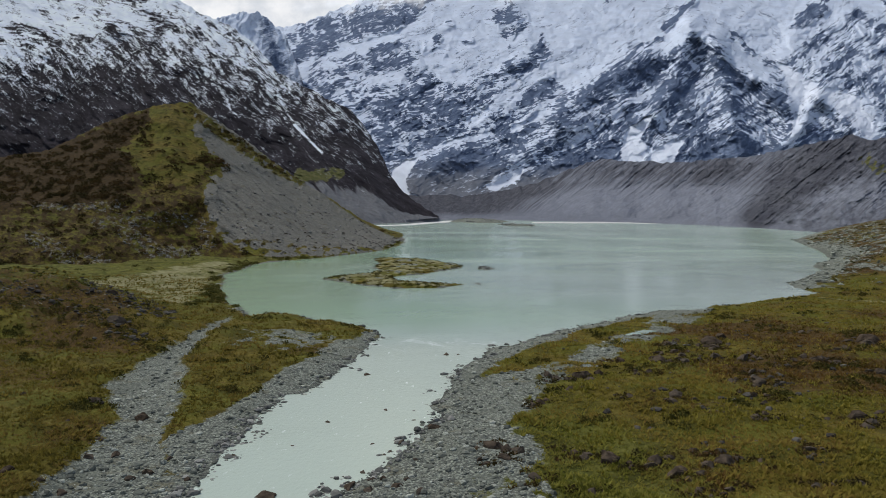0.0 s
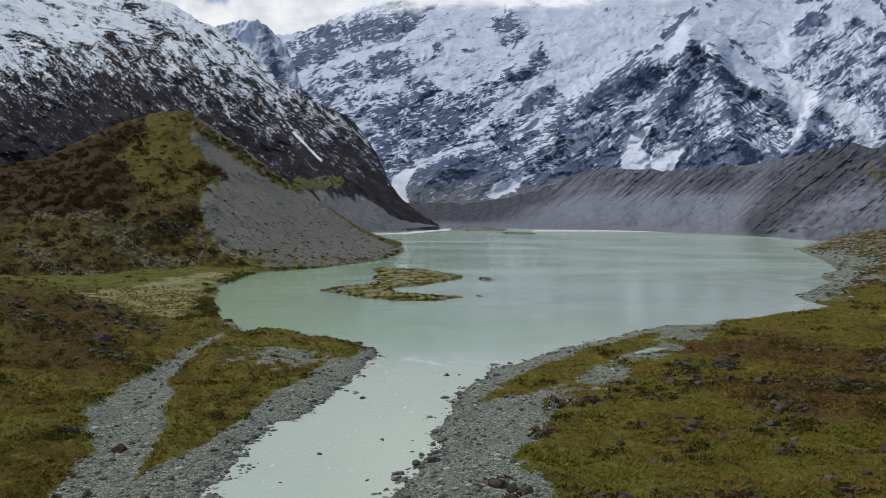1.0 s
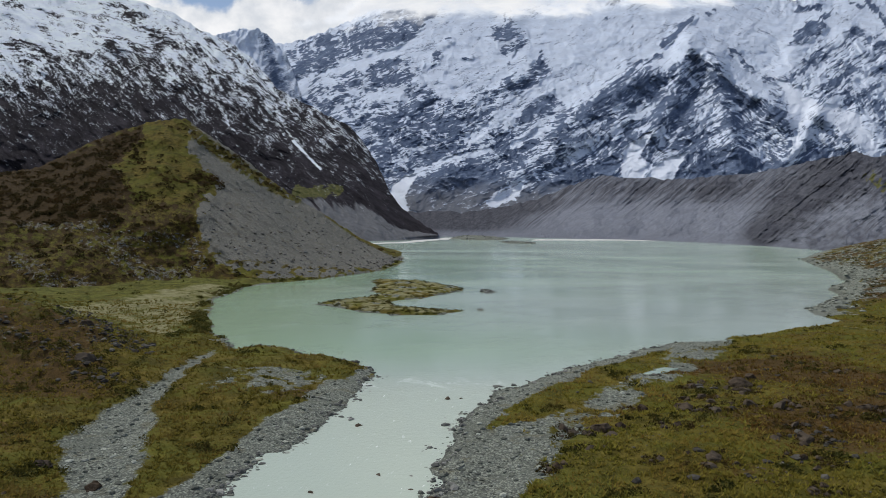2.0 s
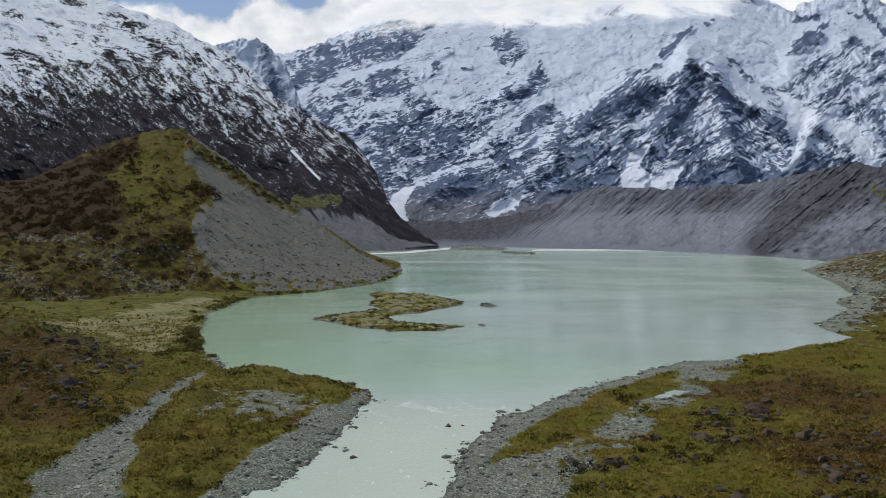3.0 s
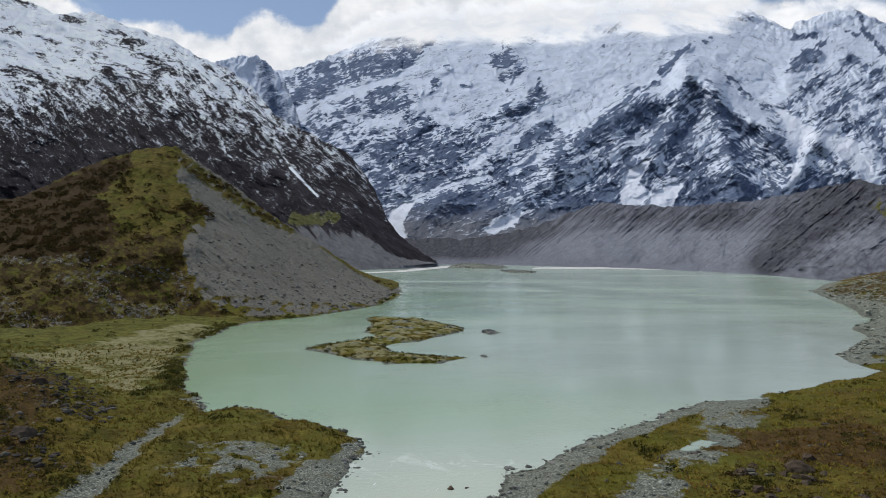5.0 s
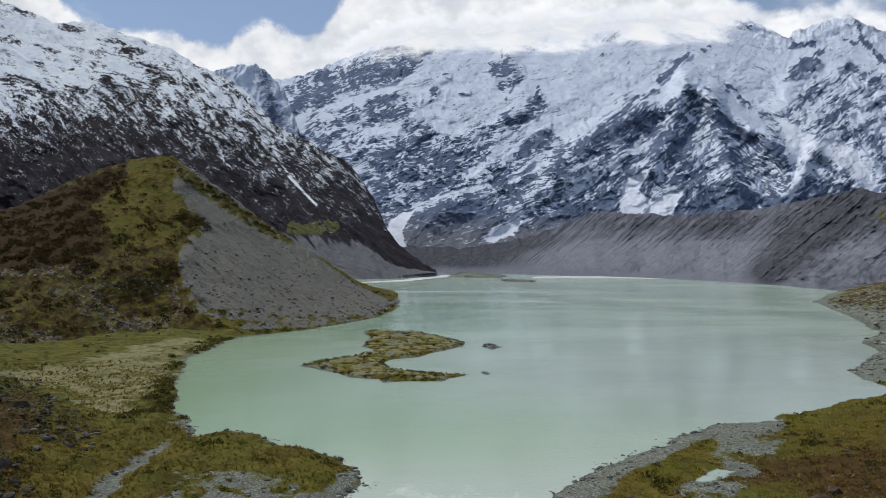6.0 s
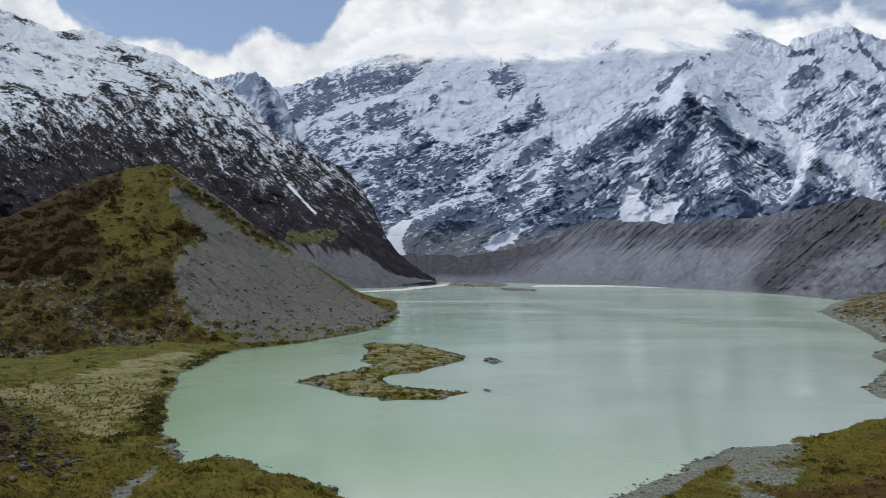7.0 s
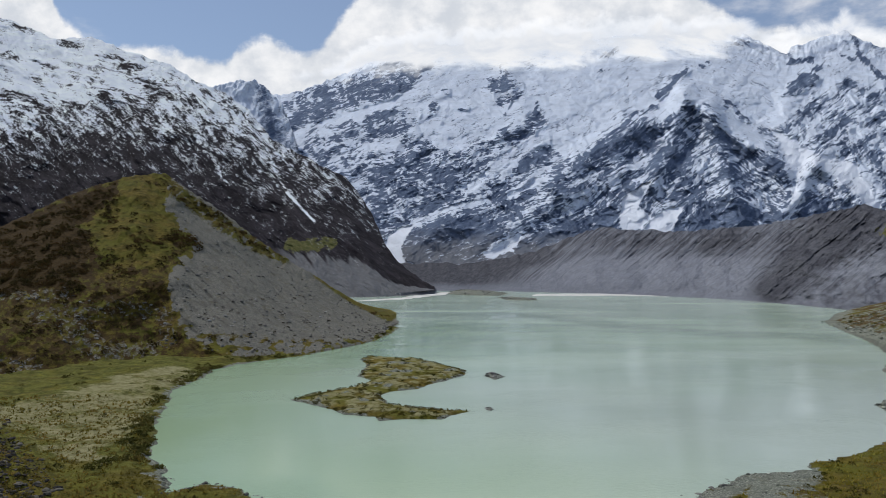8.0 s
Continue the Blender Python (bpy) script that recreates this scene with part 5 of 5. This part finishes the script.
place_boulders([(54.9, 95.1, 1.72), (55, 91.5, 1.44), (41.6, 80.2, 0.95), (37.6, 70.4, 1), (42.1, 71.5, 0.68), (19.1, 80, 1.82), (23.8, 79.2, 1.43), (25.2, 75.8, 1.43), (31.1, 77.6, 1.59), (9.9, 75.4, 0.89), (15.3, 71.9, 0.74), (25.6, 70.5, 0.95), (28.8, 71, 0.73), (55.9, 149.6, 2.68), (45.5, 139.6, 1.63), (40, 131, 2.15), (55.5, 132.6, 1.86), (50, 112.6, 1.67), (46.2, 102.2, 0.88), (34.2, 104.6, 1.47), (41, 93.3, 1.02), (24.2, 121, 2.17), (78.7, 157.6, 1.23), (84.5, 142.7, 2.56)],
               "brown lichen-spotted boulder lying in tussock grass", "boulders of the eastern bank", 0.28, 4)
place_boulders([(67.8, 128.7, 1.71), (69.4, 126.6, 1.38), (55.2, 144.7, 1.69), (51.1, 133.9, 1.36), (6.5, 84.8, 1.53), (27.6, 104.7, 0.82), (14.6, 104.7, 0.98), (44, 129, 1.01), (58.9, 125.1, 0.88), (51.5, 119.2, 1.02), (33.8, 134.3, 1.26), (35.3, 121.3, 1.23), (19.3, 119.4, 1.12), (20, 110.2, 0.86), (7.2, 81.3, 0.96), (46.2, 147.5, 1.26), (71.1, 116.2, 1.36), (77.1, 136.9, 1.28), (28.9, 81.3, 0.83), (45.6, 105.3, 0.99), (14.6, 83.5, 0.59)],
               "brown lichen-spotted boulder lying in tussock grass", "boulders of the eastern bank", 0.28, 4)


# ---------------------------------------------------------------- scattered stones, grass and scrub
GOLD = (1 + 5 ** 0.5) / 2
CORNERS = np.array([v for a in (-1, 1) for b in (-GOLD, GOLD) for v in ((0, a, b), (a, b, 0), (b, 0, a))]) / 1.9
SIDES = np.array([(i, j, k) for i in range(12) for j in range(i + 1, 12) for k in range(j + 1, 12)
                  if max(np.linalg.norm(CORNERS[p] - CORNERS[q]) for p, q in ((i, j), (j, k), (i, k))) < 1.2])
SIDES = np.array([t if np.dot(np.cross(CORNERS[t[1]] - CORNERS[t[0]], CORNERS[t[2]] - CORNERS[t[0]]), CORNERS[t[0]]) > 0 else t[::-1] for t in SIDES])


def stones(name, x, y, z, r, material, label, category="stones"):
    """Many loose stones in one mesh."""
    n = len(x)
    v = CORNERS[None] * (1 + 0.6 * (rng.random((n, 12, 3)) - 0.5)) * np.stack([r * (0.8 + 0.5 * rng.random(n)), r * (0.7 + 0.4 * rng.random(n)), r * (0.35 + 0.35 * rng.random(n))], -1)[:, None]
    t = rng.random(n) * 2 * math.pi
    c, s = np.cos(t)[:, None], np.sin(t)[:, None]
    v = np.stack([v[..., 0] * c - v[..., 1] * s, v[..., 0] * s + v[..., 1] * c, v[..., 2]], -1) + np.stack([x, y, z + 0.12 * r], -1)[:, None]
    f = (np.arange(n)[:, None, None] * 12 + SIDES[None]).reshape(-1, 3)
    tagged(new(name, mesh_of(name, v.reshape(-1, 3), f, material, None, False)), label, category, kind="stuff")


def tufts(name, x, y, z, h, blades, material, label, category="grass", lean=1.0):
    """Many grass tufts in one mesh: each a spray of tapering blades."""
    n = len(x)
    t = rng.random((n, blades)) * 2 * math.pi
    out = lean * (0.25 + rng.random((n, blades))) * h[:, None]
    up = (0.55 + 0.45 * rng.random((n, blades))) * h[:, None]
    wide = 0.26 * h[:, None] * (0.7 + 0.6 * rng.random((n, blades)))
    bx, by = x[:, None] + 0.18 * h[:, None] * np.cos(t), y[:, None] + 0.18 * h[:, None] * np.sin(t)
    base = np.stack([bx, by, np.broadcast_to(z[:, None] - 0.03, bx.shape)], -1)
    side = np.stack([-np.sin(t) * wide, np.cos(t) * wide, 0 * t], -1)
    tip = base + np.stack([np.cos(t) * out, np.sin(t) * out, up], -1)
    v = np.stack([base - side, base + side, tip], 2).reshape(-1, 3)
    f = np.arange(n * blades * 3).reshape(-1, 3)
    tagged(new(name, mesh_of(name, v, f, material, None, False)), label, category, kind="stuff")


def bushes(name, x, y, z, r, leaves, material, label, category="shrubs"):
    """Many low bushes in one mesh: each a ragged crown of leaf clumps."""
    n = len(x)
    t, e = rng.random((n, leaves)) * 2 * math.pi, np.arccos(rng.random((n, leaves)) * 1.15 - 0.15)
    k = (0.65 + 0.45 * rng.random((n, leaves))) * r[:, None]
    c = np.stack([x[:, None] + k * np.sin(e) * np.cos(t), y[:, None] + k * np.sin(e) * np.sin(t), z[:, None] + 0.8 * k * np.cos(e)], -1)
    size = (0.09 + 0.12 * rng.random((n, leaves, 1, 1))) * r[:, None, None, None]
    one, two = rng.normal(0, 1, (2, n, leaves, 3))
    one = one / np.linalg.norm(one, axis=-1, keepdims=True)
    two = two - one * (one * two).sum(-1, keepdims=True)
    two = two / np.linalg.norm(two, axis=-1, keepdims=True)
    corner = np.stack([one, -0.5 * one + 0.87 * two, -0.5 * one - 0.87 * two], 2)
    v = c[:, :, None] + 1.55 * size * corner
    tagged(new(name, mesh_of(name, v.reshape(-1, 3), np.arange(n * leaves * 3).reshape(-1, 3), material, None, False)), label, category, kind="stuff")


def sample(count, near, far, wide=0.66):
    """Points over the ground ahead, thinning with distance."""
    y = near * (far / near) ** rng.random(count)
    x = (2 * rng.random(count) - 1) * wide * (y + 8)
    z, west, east, bed = land_height(x, y)
    cover = cover_of(x, y, west, east, bed)
    return x, y, z, np.maximum(west, east), cover


def scatter_ground():
    x, y, z, d, c = sample(34000, 66, 210)
    keep = (c["gravel"] > 0.5) & (d > -1.2)
    x, y, z, d = x[keep], y[keep], z[keep], d[keep]
    r = 0.08 + 0.10 * rng.random(len(x)) + 0.40 * rng.random(len(x)) ** 9
    stones("river_stones", x, y, np.maximum(z, -0.12), r, STONE, "loose grey river stones on the gravel bars")
    x, y, z, d, c = sample(60000, 66, 205, 0.45)
    keep = (d > -1.0 - 2.2 * smooth(0.0, 0.5, fbm(x / 9, y / 9, 2, 178))) & (d < 1.6) & (rng.random(len(x)) < 0.08 + 0.9 * smooth(-0.1, 0.5, fbm(x / 4, y / 4, 3, 177))) & (np.abs(x + 10) < 70)
    x, y, z = x[keep], y[keep], z[keep]
    stones("shore_cobbles", x, y, np.maximum(z, -0.10), 0.14 + 0.16 * rng.random(len(x)) + 0.5 * rng.random(len(x)) ** 10, COBBLE, "wet grey cobbles along the river's edge")
    x, y, z, d, c = sample(120000, 66, 290)
    keep = (c["gravel"] < 0.45) & (d > 0.8) & (rng.random(len(x)) < 0.75 + 0.3 * fbm(x / 5, y / 5, 3, 170))
    x, y, z = x[keep], y[keep], z[keep]
    h = (0.18 + 0.34 * rng.random(len(x)) ** 2) * (1 + 0.5 * fbm(x / 7, y / 7, 3, 175)) * (1 + 0.002 * y)
    east, tint = x > -14, rng.random(len(x))
    brown, lush = c["brown"][keep], c["lush"][keep]
    rust = east & (tint < 0.85 * smooth(0.25, 0.8, brown) * (1 - lush))
    green = east & ~rust & (tint < lush)
    for part_of, material, label in ((east & ~rust & ~green, TUSSOCK, "yellow-green tussock grass covering the eastern river bank"), (rust, RUST_TUSSOCK, "rust-brown tussock grass on the eastern river bank"),
                                     (green, LUSH_TUSSOCK, "bright green tussock grass beside the eastern gravel"), (~east, WEST_TUSSOCK, "olive-brown tussock grass covering the western river bank")):
        tufts("tussock_grass", x[part_of], y[part_of], z[part_of], h[part_of], 4, material, label)
    x, y, z, d, c = sample(26000, 90, 680, 0.75)
    keep = (c["gravel"] < 0.6) & (d > 1.5) & (fbm(x / 10, y / 10, 3, 180) + 0.25 * smooth(9, 2, d) * smooth(120, 200, y) + 0.45 * smooth(13, 2, d) * smooth(190, 220, y) * (x < 0) + 0.3 * smooth(-8, 4, signed(KNOLL, x, y)) + 0.40 * smooth(270, 300, y) * (x > 100) + 0.12 * smooth(40, 60, x) * smooth(200, 150, y) > 0.47) & (c["dry"] < 0.4)
    keep |= (smooth(9, 2, far_from(THICKET, x, y)) > rng.random(len(x))) & (d > 1.5)
    x, y, z = x[keep], y[keep], z[keep]
    r = 0.35 + 0.5 * rng.random(len(x)) ** 2 + 0.0012 * y + 0.2 * smooth(13, 4, d[keep]) * smooth(190, 220, y) * (x < 0)
    bushes("bank_scrub", x, y, z, r, 28, BANK_SCRUB, "low dark green and brown scrub along the banks")


def shore_scrub():
    """Dense shrubs in clumps along the western shore, and heath round the eastern boulders."""
    line = np.array(WEST_SHORE[2:24], float)
    pick = rng.integers(0, len(line) - 1, 2600)
    t = rng.random((2600, 1))
    p = line[pick] * (1 - t) + line[pick + 1] * t + rng.normal(0, 6.5, (2600, 2))
    x, y = p[:, 0], p[:, 1]
    z, west, east, bed = land_height(x, y)
    keep = (west > 1.0) & (west < 15) & (fbm(x / 11, y / 11, 3, 187) + 0.25 * smooth(9, 3, west) > 0.30) & (bed < 0.3) & (y > 205)
    x, y, z = x[keep], y[keep], z[keep]
    bushes("shore_scrub", x, y, z - 0.1, 0.5 + 1.0 * rng.random(len(x)) ** 1.5, 40, SHORE_SCRUB, "dense dark green shrubs along the western lake shore")
    spots = np.array([(o.matrix_world.translation.x, o.matrix_world.translation.y, o.matrix_world.to_scale().x) for o in scene.objects if o.name.startswith("boulder") and o.matrix_world.translation.x > 5])
    spots = np.repeat(spots, 4, axis=0)
    t, k = rng.random(len(spots)) * 2 * math.pi, spots[:, 2] * (0.8 + 1.3 * rng.random(len(spots)))
    x, y = spots[:, 0] + 1.6 * k * np.cos(t), spots[:, 1] + k * np.sin(t)
    z = land_height(x, y)[0]
    bushes("boulder_heath", x, y, z - 0.08, 0.25 + 0.55 * rng.random(len(x)), 26, HEATH, "dark brown heath growing round the eastern boulders")


def scatter_hill():
    a = {k: v[8:-4].ravel() for k, v in HILL.items()}
    pick = rng.integers(0, len(a["x"]), 26000)
    spot = fbm(a["x"] / 9, a["z"] / 6, 3, 191)[pick]
    p = {k: v[pick] for k, v in a.items()}
    chance = 0.52 * p["scrub"] * smooth(-0.4, 0.2, spot) + 0.10 * smooth(0.25, 0.5, spot) + 0.03
    keep = ((p["gravel"] < 0.6) | (p["scrub"] > 0.5)) & (rng.random(len(pick)) < chance)
    n = int(keep.sum())
    bushes("hill_scrub", p["x"][keep], p["y"][keep], p["z"][keep], 0.6 + 2.0 * rng.random(n) ** 2.4, 46, HEATH, "dark brown and green scrub dotting the grassy hill")
    pick = rng.integers(0, len(a["x"]), 9000)
    q = {k: v[pick] for k, v in a.items()}
    keep = (q["gravel"] < 0.5) & (rng.random(len(pick)) < 0.7)
    n = int(keep.sum())
    bushes("hill_tussock", q["x"][keep], q["y"][keep], q["z"][keep], 0.3 + 0.55 * rng.random(n) ** 2, 10, HILL_TUSSOCK, "small tussocks and low plants on the grassy hill", "tussocks")
    pick = rng.integers(0, len(a["x"]), 1700)
    q = {k: v[pick] for k, v in a.items()}
    keep = (q["gravel"] > 0.6) & (fbm(q["x"] / 18, q["y"] / 18, 3, 193) + 0.4 * smooth(40, 5, q["z"]) > 0.22)
    n = int(keep.sum())
    bushes("scree_scrub", q["x"][keep], q["y"][keep], q["z"][keep], 0.3 + 1.0 * rng.random(n) ** 4, 26, DARK_SCRUB, "small dark bushes scattered on the grey scree")
    pick = rng.integers(0, len(a["x"]), 13000)
    p = {k: v[pick] for k, v in a.items()}
    keep = (p["gravel"] > 0.22) & (rng.random(len(pick)) < 0.6)
    n = int(keep.sum())
    stones("scree_stones", p["x"][keep], p["y"][keep], p["z"][keep], 0.16 + 0.95 * rng.random(n) ** 7, SCREE_STONE, "scattered stones on the grey scree slope")


def scatter_isle():
    x, y, z, d, c = (v if isinstance(v, dict) else v.ravel() for v in ISLE)
    pick = rng.integers(0, len(x), 5200)
    tips = ((y[pick] < 287) & (x[pick] > -18)) | (x[pick] < -37)
    edge = (d[pick] > 0.3) & ((rng.random(len(pick)) < 0.75) & tips | (d[pick] < 2.6) & (rng.random(len(pick)) < 0.7) | (fbm(x[pick] / 6, y[pick] / 6, 3, 195) > 0.35))
    pick = pick[edge]
    bushes("island_scrub", x[pick], y[pick], z[pick], 0.35 + 0.5 * rng.random(len(pick)), 26, BANK_SCRUB, "dark scrub along the edges of the crescent island")


def scatter_islets():
    """Loose stones that break the outlines of the bare islets and the rubble at the lake head."""
    for (x, y, z, d, _), count, small, large, material, label in (
            (SKERRY, 90, 0.25, 0.8, SCREE_STONE, "grey stones on the bare gravel islet"), (SKERRY_LOW, 26, 0.15, 0.4, SCREE_STONE, "grey stones on the tiny rock islet"),
            (SPIT, 150, 0.5, 1.9, SCREE_STONE, "dark rubble on the far spit"), (MOUND, 320, 0.5, 2.2, SCREE_STONE, "dark rubble strewn over the mound at the lake head")):
        x, y, z, d = (v.ravel() for v in (x, y, z, d))
        ashore = np.flatnonzero(d > -1.2 * small)
        pick = ashore[rng.integers(0, len(ashore), count)]
        stones("islet_stones", x[pick], y[pick], np.maximum(z[pick], -0.1), small + (large - small) * rng.random(count) ** 3, material, label)


TALUS = [(-122.3, 247.4), (-116.2, 251.4), (-93.4, 218.9), (-72, 193.8), (-67.1, 178.3), (-75.4, 181), (-87, 194.5), (-100.2, 206.3)]
TALUS_WEST = [(-135.6, 214.6), (-128.5, 222.4), (-110.4, 201.7), (-104.2, 187.6), (-119.8, 189.4)]


def scatter_rubble():
    x, y, z, d, c = sample(110000, 100, 300, 0.70)
    near = smooth(-3, 2, signed(TALUS, x, y)) + 0.7 * smooth(-3, 2, signed(TALUS_WEST, x, y)) + 0.05 * smooth(-8, 4, signed(KNOLL, x, y))
    near = near + 0.4 * smooth(6, 1, far_from(THICKET, x, y))
    keep = (d > 0.5) & (near > rng.random(len(x)))
    n = int(keep.sum())
    stones("moraine_rubble", x[keep], y[keep], z[keep], 0.16 + 0.75 * rng.random(n) ** 7, RUBBLE, "dark moraine rubble heaped on the western bank")
    x, y, z, d, c = sample(40000, 72, 190, 0.66)
    near = 0.16 * smooth(0.15, 0.5, fbm(x / 7, y / 9, 3, 199)) * smooth(18, 30, x) * smooth(6, 14, d)
    keep = near > rng.random(len(x))
    n = int(keep.sum())
    stones("bank_rubble", x[keep], y[keep], z[keep], 0.18 + 0.6 * rng.random(n) ** 4, RUBBLE, "dark stones in clusters among the eastern tussock")
    x, y, z, d, c = sample(60000, 262, 660, 0.75)
    near = (x > 110) * smooth(262, 290, y) * (0.12 + 0.55 * smooth(-0.3, 0.3, fbm(x / 24, y / 30, 3, 197)) + 0.3 * smooth(20, 4, d))
    keep = (d > 0.2) & (near > rng.random(len(x)))
    n = int(keep.sum())
    stones("moraine_rubble", x[keep], y[keep], z[keep], 0.12 + 1.0 * rng.random(n) ** 7 + 0.0005 * y[keep], STONE, "grey moraine rubble strewn over the eastern hillside")


scatter_rubble()
scatter_ground()
shore_scrub()
scatter_hill()
scatter_isle()
scatter_islets()
